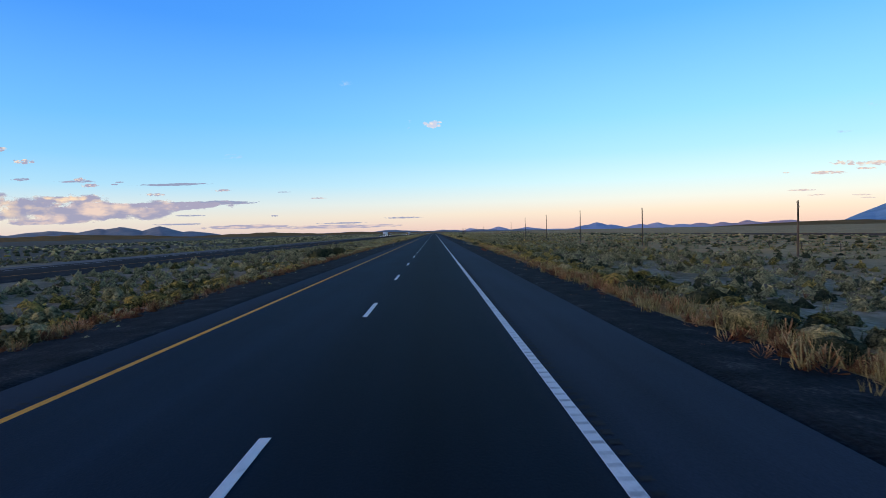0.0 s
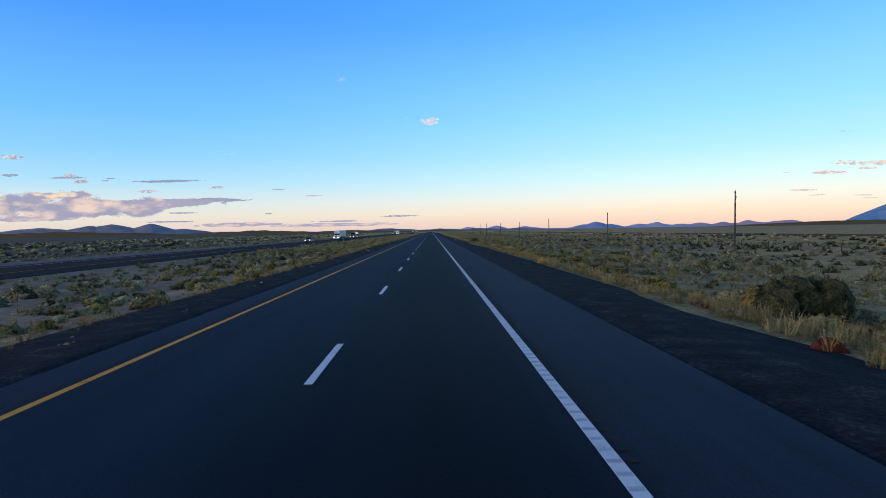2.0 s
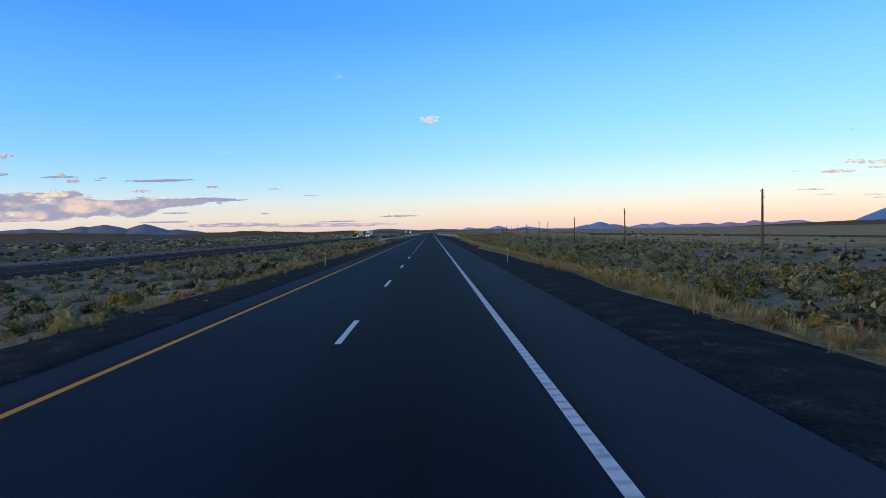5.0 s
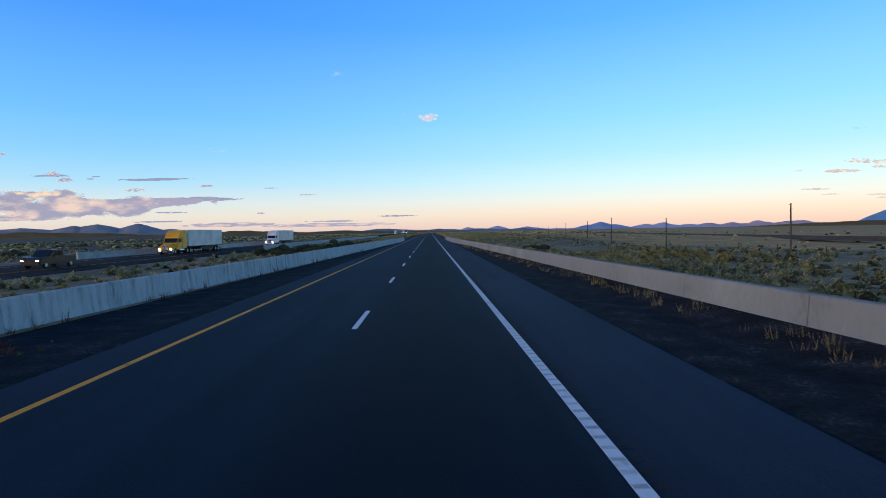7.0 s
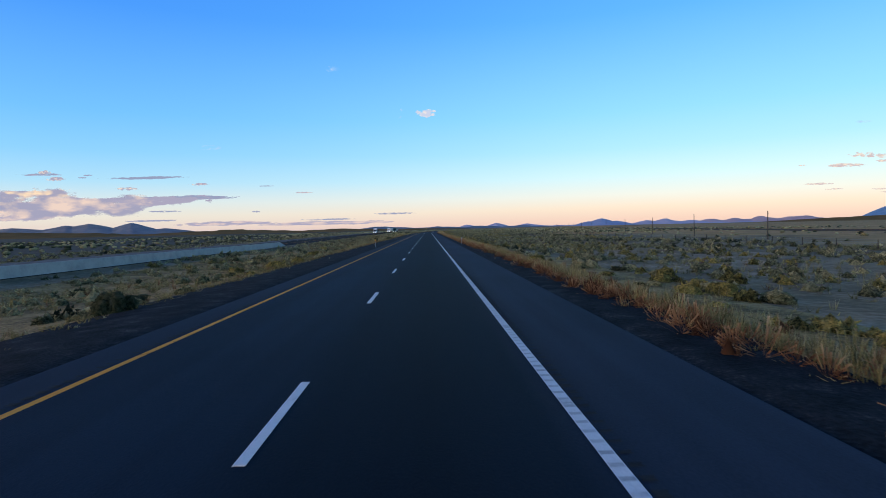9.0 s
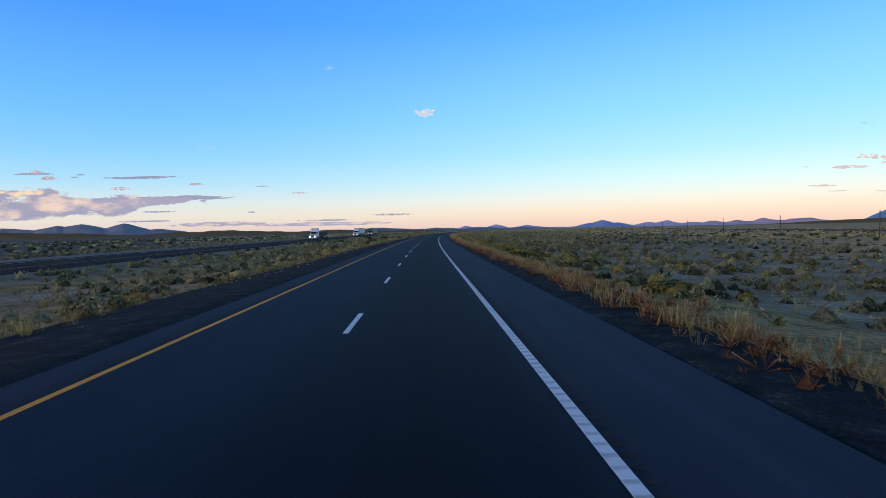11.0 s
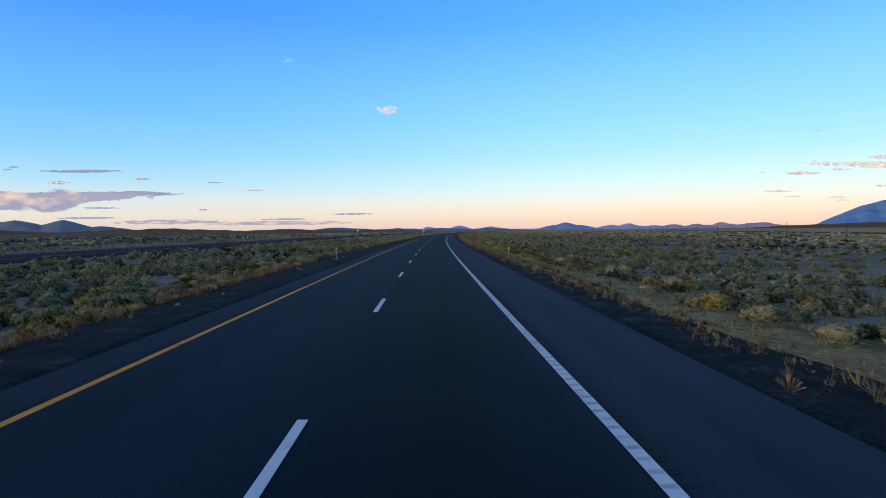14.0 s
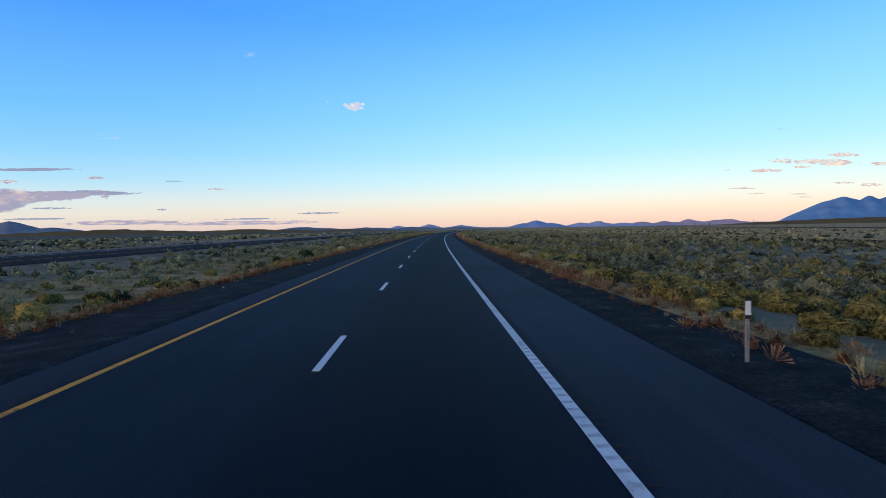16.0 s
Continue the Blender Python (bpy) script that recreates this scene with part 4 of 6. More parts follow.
rng = random.Random(5)
PEACH = srgb(255, 226, 194)
cloud(-39.5, 2.5, 7.0, 1.6, srgb(164, 164, 190), PEACH, 0.62, 3.0, 1.0, "broad lilac cloud bank with cream edges")
cloud(-33.4, 3.35, 4.4, 0.62, srgb(168, 166, 190), PEACH, 0.7, 3.2, 2.9, "lilac cloud bank with rosy tints")
cloud(-31.0, 2.4, 8.0, 1.15, srgb(166, 165, 190), srgb(240, 214, 200), 0.76, 3.2, 4.3, "broad lilac cloud bank with rosy tints")
cloud(-25.6, 2.9, 6.2, 0.55, LILAC, LILAC, 0.8, 4.0, 14.1, "tapering lilac end of a cloud bank")
cloud(-21.6, 3.25, 4.6, 0.24, SLATE, LILAC, 0.9, 5.0, 8.8, "long slate-lilac streak of cloud")
cloud(-34.5, 1.62, 5.0, 0.40, LILAC, ROSE, 0.6, 5.0, 12.2, "low lilac cloud layer over the hills")
cloud(-31.0, 2.86, 1.2, 0.26, ROSE, PEACH, 0.6, 2.0, 3.1, "peach-lit lobe of a cloud bank")
cloud(-36.3, 2.95, 1.3, 0.30, ROSE, PEACH, 0.6, 2.0, 9.4, "peach-lit lobe of a cloud bank")
cloud(-33.6, 2.70, 0.9, 0.16, ROSE, PEACH, 0.5, 2.5, 17.3, "peach-lit lobe of a cloud bank")
cloud(-18.6, 0.92, 4.8, 0.24, LILAC, ROSE, 1.1, 4.0, 3.7, "thin lilac cloud streak over the hills")
cloud(-9.6, 0.78, 7.5, 0.24, LILAC, ROSE, 0.9, 4.0, 6.1, "thin lilac cloud streak over the horizon")
cloud(-3.3, 1.58, 2.4, 0.11, SLATE, LILAC, 0.6, 6.0, 7.7, "thin slate cloud streak")
cloud(-9.2, 1.14, 3.0, 0.11, SLATE, LILAC, 0.6, 6.0, 11.4, "thin slate cloud streak")
cloud(-24.9, 4.93, 3.6, 0.15, SLATE, SLATE, 0.9, 6.0, 5.2, "long thin slate cloud streak")
cloud(-24.5, 1.25, 2.8, 0.10, SLATE, LILAC, 0.7, 5.0, 15.2, "thin slate cloud streak")
cloud(-23.6, 2.05, 1.7, 0.09, SLATE, LILAC, 0.6, 5.0, 19.6, "thin slate cloud streak")
for az, el, w, h, warm in ((-32.4, 5.02, 1.8, 0.14, 0), (-31.5, 4.70, 1.0, 0.22, 1), (-32.2, 5.20, 0.5, 0.20, 1), (-26.5, 3.98, 1.1, 0.18, 1), (-20.7, 4.44, 1.1, 0.15, 1), (-36.0, 6.5, 1.0, 0.24, 1), (-36.2, 5.05, 0.8, 0.15, 0),
                           (-11.7, 3.68, 1.1, 0.09, 1), (-16.0, 1.96, 0.5, 0.10, 0), (-29.2, 5.05, 0.5, 0.08, 0), (-29.6, 4.85, 0.4, 0.08, 0), (-38.2, 7.3, 1.6, 0.25, 1), (-15.0, 4.3, 0.9, 0.06, 0)):
    cloud(az, el, w, h, LILAC if warm else SLATE, CREAM if warm else LILAC, 0.6, 3.0, rng.uniform(0, 40), "small wisp of evening cloud")
cloud(0.1, 10.95, 1.3, 0.55, srgb(206, 214, 236), srgb(255, 240, 228), 0.55, 1.5, 2.2, "small bright puff of cloud high ahead")
for az, el, w, h in ((-2.2, 11.3, 0.4, 0.22), (-2.4, 10.6, 0.3, 0.2), (-8.7, 14.9, 1.1, 0.5), (-19.7, 7.7, 1.5, 0.35), (38.5, 9.6, 0.8, 0.4), (36.8, 7.6, 0.9, 0.3)):
    cloud(az, el, w, h, srgb(176, 210, 248), srgb(206, 224, 246), 0.1, 1.5, rng.uniform(0, 40), "faint pale wisp of cloud", soft=0.7)
for az, el, w, h in ((37.0, 5.05, 1.4, 0.26), (35.6, 4.35, 1.8, 0.20), (38.2, 4.50, 1.0, 0.13), (33.8, 2.98, 1.3, 0.12), (34.9, 2.50, 0.9, 0.09), (38.0, 2.35, 0.9, 0.09), (32.7, 4.55, 0.4, 0.07),
                     (40.0, 4.75, 2.9, 0.34), (41.1, 5.25, 1.5, 0.24), (43.6, 4.4, 1.2, 0.2), (41.1, 3.1, 0.9, 0.12), (42.9, 2.85, 1.1, 0.18), (38.4, 2.1, 0.7, 0.08), (46.0, 4.6, 2.4, 0.3)):
    cloud(az, el, w, h, srgb(212, 196, 198), srgb(252, 232, 212), 0.5, 3.5, rng.uniform(0, 40), "thin rosy streaks of evening cloud")


# ---- brush and grass ----
def bush_shape(segs, rings, sprays, size, gen, lobes=1, thick=0.34, core=1.0):
    """A shrub of one or more uneven mounds, radius about one: a dense core and thin leafy twigs that stand off it."""
    verts, tris = [], []
    for b in range(lobes):
        w = 1.0 if lobes == 1 else (0.72 if b == 0 else gen.uniform(0.42, 0.62))
        t0 = 2 * np.pi * (b + gen.uniform(-0.2, 0.2)) / lobes
        mid = np.array([math.cos(t0), math.sin(t0), 0]) * (0.0 if lobes == 1 else gen.uniform(0.36, 0.58) * (b > 0))
        tall = gen.uniform(0.85, 1.15) * (1.0 if lobes == 1 else (0.92 if b == 0 else gen.uniform(0.5, 0.8)) / w)
        k0 = len(verts)
        for i in range(rings):
            f = i / rings * math.pi / 2
            for k in range(segs):
                t = 2 * np.pi * (k + 0.5 * (i % 2)) / segs
                q = gen.uniform(0.80, 1.20) * (0.84 if i == 0 else 1.0)
                verts.append(mid + np.array([math.cos(t) * math.cos(f) ** 0.8 * q, math.sin(t) * math.cos(f) ** 0.8 * q, math.sin(f) * 0.95 * gen.uniform(0.88, 1.14) * tall]) * w * core)
        verts.append(mid + np.array([gen.uniform(-0.2, 0.2), gen.uniform(-0.2, 0.2), tall * gen.uniform(0.92, 1.06)]) * w * core)
        for i in range(rings - 1):
            for k in range(segs):
                a, c = k0 + i * segs + k, k0 + i * segs + (k + 1) % segs
                tris += [(a, c, a + segs), (c, c + segs, a + segs)]
        last = k0 + (rings - 1) * segs
        tris += [(last + k, last + (k + 1) % segs, k0 + rings * segs) for k in range(segs)]
        for _ in range(sprays // lobes):
            d = gen.normal(0, 1, 3)
            d[2] = abs(d[2]) * 1.1 + 0.05
            d /= np.linalg.norm(d)
            foot = mid + d * np.array([1, 1, 0.95 * tall]) * w * core * gen.uniform(0.70, 0.97)
            way = d * 0.34 + np.array([0, 0, 0.18]) + gen.normal(0, 0.5, 3)
            way /= np.linalg.norm(way)
            a = np.cross(way, gen.normal(0, 1, 3))
            a /= np.linalg.norm(a) + 1e-6
            z, n = size * gen.uniform(0.6, 1.4), len(verts)
            verts += [foot - a * z * thick, foot + a * z * thick, foot + way * z]
            tris.append((n, n + 1, n + 2))
    verts = np.array(verts, dtype=float)
    verts[:, 2] = np.maximum(verts[:, 2], -0.04)
    return verts, np.array(tris)


def tuft_shape(blades, gen, spread=0.55, width=0.11):
    """A tussock of single blades and stalks that lean out from one foot; height about one."""
    verts, tris = [], []
    for _ in range(blades):
        t, o = gen.uniform(0, 2 * np.pi), gen.normal(0, 0.22, 2)
        lean, h, w = gen.uniform(0.05, spread), gen.triangular(0.45, 0.95, 1.25), width * gen.uniform(0.6, 1.5)
        c, s, n = math.cos(t), math.sin(t), len(verts)
        q = gen.uniform(0, 2 * np.pi)
        verts += [[o[0] - math.cos(q) * w, o[1] - math.sin(q) * w, 0], [o[0] + math.cos(q) * w, o[1] + math.sin(q) * w, 0], [o[0] + c * lean, o[1] + s * lean, h]]
        tris.append((n, n + 1, n + 2))
    return np.array(verts, dtype=float), np.array(tris)


def weed_shape(stalks, gen):
    """A rounded dry weed: fine branching stalks that spread from one root into a ball; height about one."""
    verts, tris = [], []
    for i in range(stalks):
        d = gen.normal(0, 1, 3)
        d[2] = abs(d[2]) * 1.15 + 0.12
        d /= np.linalg.norm(d)
        far = gen.uniform(0.70, 1.05)
        foot = d * (0.0 if i % 3 == 0 else gen.uniform(0.15, 0.5)) + np.array([gen.normal(0, 0.06), gen.normal(0, 0.06), 0])
        tip = d * far + gen.normal(0, 0.08, 3)
        a = np.cross(d, gen.normal(0, 1, 3))
        a *= gen.uniform(0.016, 0.042) / (np.linalg.norm(a) + 1e-6)
        n = len(verts)
        verts += [foot, tip - a, tip + a]
        tris.append((n, n + 1, n + 2))
    verts = np.array(verts, dtype=float)
    verts[:, 2] = np.maximum(verts[:, 2], -0.02)
    return verts, np.array(tris)


GEN = np.random.default_rng(11)


def scatter(name, label, category, mat, spots, shapes):
    """One mesh of many plants. spots: (s, u, radius, height scale)."""
    if not spots:
        return None
    out, faces, tips, own, base = [], [], [], [], 0
    for s, u, r, h in spots:
        sh, tr = shapes[GEN.integers(0, len(shapes))]
        a = GEN.uniform(0, 2 * np.pi)
        c, si = np.cos(a), np.sin(a)
        p = rd(s, u, ground_z(s, u) - 0.03)
        w = np.empty_like(sh)
        w[:, 0] = (sh[:, 0] * c - sh[:, 1] * si) * r + p.x
        w[:, 1] = (sh[:, 0] * si + sh[:, 1] * c) * r + p.y
        w[:, 2] = sh[:, 2] * h + p.z
        out.append(w)
        faces.append(tr + base)
        # shade inside the plant goes into the colour: core dark, outer twigs pale
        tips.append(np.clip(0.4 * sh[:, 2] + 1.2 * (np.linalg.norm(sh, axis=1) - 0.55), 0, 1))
        own.append(np.full(len(sh), GEN.uniform(0, 1)))
        base += len(sh)
    return tagged(array_object(name, np.concatenate(out), np.concatenate(faces), mat, True, np.concatenate(tips), np.concatenate(own)), label, category, kind="stuff")


def free(s, u):
    """Whether a plant may stand here: off the roads, the verges, the walls and the crossover."""
    if -5.9 < u < 6.55 or -55.2 < u < -30.2:
        return False
    if 712 < s < 945:
        if 0 < u < lerp_table(s, [(752, 12.4), (800, 10.3), (860, 8.4), (910, 7.2), (941, 7)]) and s > 750:
            return False
        if -lerp_table(s, [(716, 13.3), (750, 11.9), (802, 10.0), (860, 7.7), (912, 7)]) < u < 0:
            return False
    if 886 < s < 944 and 15 + 2.0 * math.sin(s * 0.2) < u < 44 + 4 * math.sin(s * 0.13):   # the bare lot
        return False
    if 1787 < s < 1813 and -34 < u < 0:
        return False
    if 893 < s < 1146 and -31.6 < u < -29.4:
        return False
    return True


NEAR = [bush_shape(5, 2, 38, 0.23, GEN, thick=0.42, core=0.88) for _ in range(14)] + [bush_shape(4, 1, 36, 0.21, GEN, 3, thick=0.42, core=0.90) for _ in range(18)]
MID = [bush_shape(5, 1, 9, 0.32, GEN, thick=0.42, core=0.92) for _ in range(24)]
LOW = [bush_shape(4, 1, 6, 0.42, GEN, thick=0.40, core=0.90) for _ in range(14)]
FAR = [bush_shape(5, 2, 2, 0.3, GEN) for _ in range(8)]
TUFT = [tuft_shape(13, GEN, 0.7, 0.028) for _ in range(24)]
THIN = [tuft_shape(7, GEN, 0.8, 0.05) for _ in range(16)]
WEED = [weed_shape(32, GEN) for _ in range(12)] + [bush_shape(5, 1, 32, 0.50, GEN, thick=0.07, core=0.55) for _ in range(10)]


def brush_left(s):
    """How thick the brush stands in the median along the road; elsewhere dry grass."""
    return lerp_table(s, [(0, 1), (120, 0.8), (880, 0.8), (945, 0.7), (975, 0.22), (1070, 0.3), (1280, 0.55), (1330, 0.5), (1500, 0.5), (1525, 1.1), (1790, 1.0), (1815, 0.42), (1900, 0.42), (1950, 0.6), (2350, 0.7)])


def brush_right(s):
    return lerp_table(s, [(0, 0.60), (110, 0.62), (200, 0.5), (340, 0.5), (400, 0.9), (700, 1.1), (870, 1.1), (960, 0.5), (1000, 0.36), (1150, 0.45), (1290, 0.7), (1390, 0.6), (1520, 0.6), (1580, 0.85), (1640, 1), (2350, 0.9)])


def sow(lo_u, hi_u, per_m2, s_lo=-8, s_hi=2150, patch=0.02, size=(0.35, 0.75)):
    n = int(per_m2 * (hi_u - lo_u) * (s_hi - s_lo))
    res = []
    for s, u, q in zip(GEN.uniform(s_lo, s_hi, n), GEN.uniform(lo_u, hi_u, n), GEN.uniform(0, 1, n)):
        if not free(s, u) or lerp_table(s, LEFT_EDGE) - lerp_table(s, LEFT_GAP) < u < lerp_table(s, RIGHT_EDGE) + lerp_table(s, RIGHT_GAP):
            continue
        if u > 62 and 640 < s < 1320 and q > 0.12:   # open pasture
            continue
        dens = noise.noise((s * patch, u * patch * 2, 3.3)) * 0.5 + 0.5
        if q > (0.35 + dens * 0.9) * (0.9 if abs(u) > 34 else brush_left(s) if u < 0 else brush_right(s)):
            continue
        r = GEN.uniform(*size) * (0.9 + 0.5 * dens)
        res.append((s, u, r, r * GEN.uniform(0.60, 1.02)))
    return res


def split(spots, share_b, share_c, patch=0.03):
    """Into grey-green, yellow-green and dark plants, in drifts."""
    a, b, c = [], [], []
    for p in spots:
        k = noise.noise((p[0] * patch, p[1] * patch * 1.5, 9.9)) * 0.5 + 0.5 + GEN.uniform(-0.25, 0.25)
        (c if k < share_c else b if k > 1 - share_b else a).append(p)
    return a, b, c


for nm, lo, hi, dens, shapes, size, sb, sc, s_lo, s_hi in (
        ("median", -14, -6.9, 1.15, NEAR, (0.26, 0.60), 0.40, 0.16, -8, 500), ("median", -14, -6.9, 0.8, MID, (0.30, 0.62), 0.38, 0.18, 500, 690), ("median", -14, -6.9, 1.0, NEAR, (0.30, 0.62), 0.38, 0.18, 690, 1060),
        ("median", -14, -6.9, 0.8, MID, (0.30, 0.62), 0.38, 0.18, 1060, 1260), ("median", -14, -6.9, 1.15, NEAR, (0.30, 0.66), 0.40, 0.16, 1260, 1880),
        ("median", -30, -14, 0.62, MID, (0.32, 0.66), 0.24, 0.18, -8, 1900),
        ("plain", 8.4, 15.0, 0.95, NEAR, (0.28, 0.66), 0.60, 0.12, -8, 500), ("plain", 8.4, 15.0, 0.6, MID, (0.30, 0.66), 0.42, 0.16, 500, 700), ("plain", 8.4, 15.0, 0.9, NEAR, (0.30, 0.66), 0.42, 0.16, 700, 1060),
        ("plain", 8.4, 15.0, 0.6, MID, (0.30, 0.66), 0.42, 0.16, 1060, 1260), ("plain", 8.4, 15.0, 0.95, NEAR, (0.30, 0.70), 0.60, 0.12, 1260, 1880),
        ("plain", 15.0, 36, 0.62, MID, (0.30, 0.66), 0.34, 0.16, -8, 1900),
        ("plain", 36, 85, 0.20, LOW, (0.34, 0.70), 0.22, 0.25, -8, 1950), ("plain", -85, -55, 0.24, LOW, (0.30, 0.62), 0.12, 0.25, -8, 1950),
        ("median", -30, -7.4, 0.30, LOW, (0.4, 0.8), 0.25, 0.18, 1880, 2350), ("plain", 9.4, 85, 0.14, LOW, (0.5, 0.9), 0.25, 0.18, 1880, 2350),
        ("plain", 85, 135, 0.05, FAR, (0.4, 0.85), 0.15, 0.4, -8, 2600), ("plain", 135, 260, 0.02, FAR, (0.4, 0.85), 0.15, 0.4, 900, 2600), ("plain", -300, -85, 0.022, FAR, (0.5, 1.0), 0.1, 0.45, -8, 2600),
        ("median", -27, -14, 0.16, NEAR, (0.9, 1.5), 0.05, 0.85, 876, 985)):
    a, b, c = split(sow(lo, hi, dens, s_lo, s_hi, size=size), sb, sc)
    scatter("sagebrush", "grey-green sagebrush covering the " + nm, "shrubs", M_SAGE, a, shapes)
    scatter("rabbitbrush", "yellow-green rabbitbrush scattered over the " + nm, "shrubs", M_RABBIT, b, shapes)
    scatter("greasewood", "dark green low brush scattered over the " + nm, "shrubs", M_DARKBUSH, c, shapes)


def verge(lo_u, hi_u, per_m, mode_of, near_edge, strength_of):
    """Tall dry weeds along the verge, sorted by colour."""
    sets = {"orange": [], "straw": [], "red": []}
    n = int(per_m * 2160)
    for s in GEN.uniform(-8, 2150, n):
        u = GEN.triangular(lo_u, (lo_u + hi_u) / 2, hi_u)
        if near_edge:
            u += lerp_table(s, RIGHT_EDGE if hi_u > 1 else LEFT_EDGE)
        if not free(s, u):
            continue
        dens = noise.noise((s * 0.05, lo_u, 1.7)) * 0.5 + 0.5
        strong = strength_of(s) if near_edge else 1.6 - (brush_left(s) if u < 0 else brush_right(s))
        if GEN.uniform(0, 1) > (0.1 + dens) * strong:
            continue
        if near_edge and hi_u > 1 and (940 < s < 1160 or 1275 < s < 1405):   # a rusty fringe, paler grass behind it
            near = u - lerp_table(s, RIGHT_EDGE) < 0.75
            kinds, probs = ("orange", "straw"), ((0.85, 0.15) if near else (0.12, 0.88))
        else:
            kinds, probs = mode_of(s) if near_edge else (("orange", "straw"), (0.06, 0.94))
        k = kinds[int(GEN.choice(len(kinds), p=probs))]
        h = GEN.triangular(0.16, 0.36, 0.68) * (0.6 if k == "red" else 1) * (0.7 + 0.6 * dens)
        if near_edge and u > 0:
            h *= lerp_table(s, [(0, 0.9), (930, 0.9), (955, 1.1), (1400, 1.0), (1520, 0.8), (1565, 0.55), (1700, 0.6), (1750, 0.9), (1900, 0.9)])
        if near_edge and u < 0:
            h *= 0.78
        sets[k].append((s, u, h * GEN.uniform(0.55, 1.0), h))
    return sets


def right_mode(s):
    o = lerp_table(s, [(0, .5), (60, .45), (120, .15), (250, .05), (700, .05), (930, .4), (955, .5), (1150, .4), (1290, .45), (1370, .45), (1410, .06), (1550, .06), (1600, .3), (1680, .5), (1760, .75), (1900, .75)])
    return ("orange", "straw", "red"), (o * 0.9, 1 - o, o * 0.1)


def right_strength(s):
    return lerp_table(s, [(0, 1.6), (90, 1.5), (130, 1.0), (300, 0.9), (340, 1.0), (480, 1.1), (560, 0.9), (700, 1.0), (748, 1.3), (756, 0.08), (926, 0.08), (934, 1.0), (955, 1.2), (1150, 1.1), (1280, 1.1), (1400, 1.2), (1410, 1.2), (1540, 1.2), (1600, 0.9), (1720, 0.9), (1750, 1.2), (1900, 1.1)])


def left_strength(s):
    return lerp_table(s, [(0, 1.6), (70, 1.3), (120, 0.8), (680, 0.6), (700, 0.9), (780, 0.9), (980, 0.6), (1400, 0.8), (1490, 1.2), (1530, 1.7), (1600, 1.5), (1640, 0.7), (1780, 0.6), (1812, 1.6), (1900, 1.5), (2000, 0.8)])


def left_mode(s):
    o = lerp_table(s, [(0, .85), (60, .7), (110, .3), (300, .12), (600, .15), (700, .7), (780, .7), (960, .1), (1450, .2), (1500, .8), (1600, .75), (1640, .2), (1780, .2), (1815, .85), (1900, .8), (2000, .6)])
    return ("orange", "straw", "red"), (o * 0.6, 1 - o, o * 0.4)


for lo, hi, per, mode, near_edge in ((-0.3, 2.6, 23, right_mode, True), (-2.0, 0.3, 15, left_mode, True), (10.5, 38, 10, right_mode, False), (-26, -9.0, 6, left_mode, False)):
    sets = verge(lo, hi, per, mode, near_edge, right_strength if hi > 0.5 else left_strength)
    shapes = TUFT if near_edge else THIN
    round_ones = WEED if near_edge else THIN
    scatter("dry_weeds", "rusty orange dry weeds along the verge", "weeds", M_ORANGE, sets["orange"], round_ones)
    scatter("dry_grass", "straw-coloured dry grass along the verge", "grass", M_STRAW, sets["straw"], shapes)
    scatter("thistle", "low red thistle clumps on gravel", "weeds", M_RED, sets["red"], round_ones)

# pale dry grass on the slope behind the parapet's end
slope = [(s, u, 0.4, GEN.uniform(0.2, 0.45)) for s, u in zip(GEN.uniform(905, 1010, 1500), GEN.uniform(-13.5, -6.3, 1500)) if free(s, u) and u < lerp_table(s, [(905, -8), (940, -6.3), (1010, -8.4)])]
scatter("dry_grass", "pale dry grass on the slope beside the parapet", "grass", M_STRAW, slope, TUFT)

# matted dry grass that closes over the soil in meadows
M_MAT = material("matted_dry_grass", shades((0.15, 0.092, 0.028), (0.28, 0.172, 0.054), (0.40, 0.25, 0.086), (0.50, 0.325, 0.13), lo=0.3, hi=0.72), scale=0.5, fine=5, rough=0.95, bump=0.6, bump_dist=0.05, grain=0.9)


def meadow(s_lo, s_hi, u_lo, u_hi):
    """A mat of grass on the ground's own grid that sinks into the soil along a ragged edge."""
    ss = [-40 + 4.0 * i for i in range(585) if s_lo <= -40 + 4.0 * i <= s_hi]
    lines = [-27.5 + 1.5 * j for j in range(13)] + [-8.2, -7.2, 7.6, 8.2, 9.0] + [10 + 1.6 * j for j in range(13)]
    us = [u for u in lines if u_lo <= u <= u_hi]
    verts, faces, w = [], [], len(us)
    for s in ss:
        for u in us:
            rim = min((s - s_lo) / 10, (s_hi - s) / 10, (u - u_lo) / 2, (u_hi - u) / 2, 1.0)
            lift = 0.05 * (rim - 0.2 + 1.0 * noise.noise((s * 0.045, u * 0.13, 4.2)))
            verts.append(rd(s, u, ground_z(s, u) - (0.03 if u < 8.0 else 0.0) + max(-0.06, min(0.03, lift))))
    for i in range(len(ss) - 1):
        for j in range(w - 1):
            if free(ss[i] + 2, (us[j] + us[j + 1]) / 2):
                a = i * w + j
                faces.append((a, a + 1, a + w + 1, a + w))
    return tagged(mesh_object("grass_mat", verts, faces, M_MAT, smooth=True), "matted straw-coloured dry grass over the soil", "grass", kind="stuff")


for lo_s, hi_s, lo_u, hi_u in ((948, 1270, -27, -8), (1270, 1560, -27, -8), (1800, 1980, -24, -8), (100, 410, 9, 28), (940, 1300, 7.6, 14), (1390, 1590, 7.6, 17), (0, 110, 8.2, 13), (400, 700, 8.2, 14), (700, 780, 9, 24), (776, 900, 12, 24), (1580, 1760, 7.6, 12), (1750, 1960, 7.6, 11)):
    meadow(lo_s, hi_s, lo_u, hi_u)

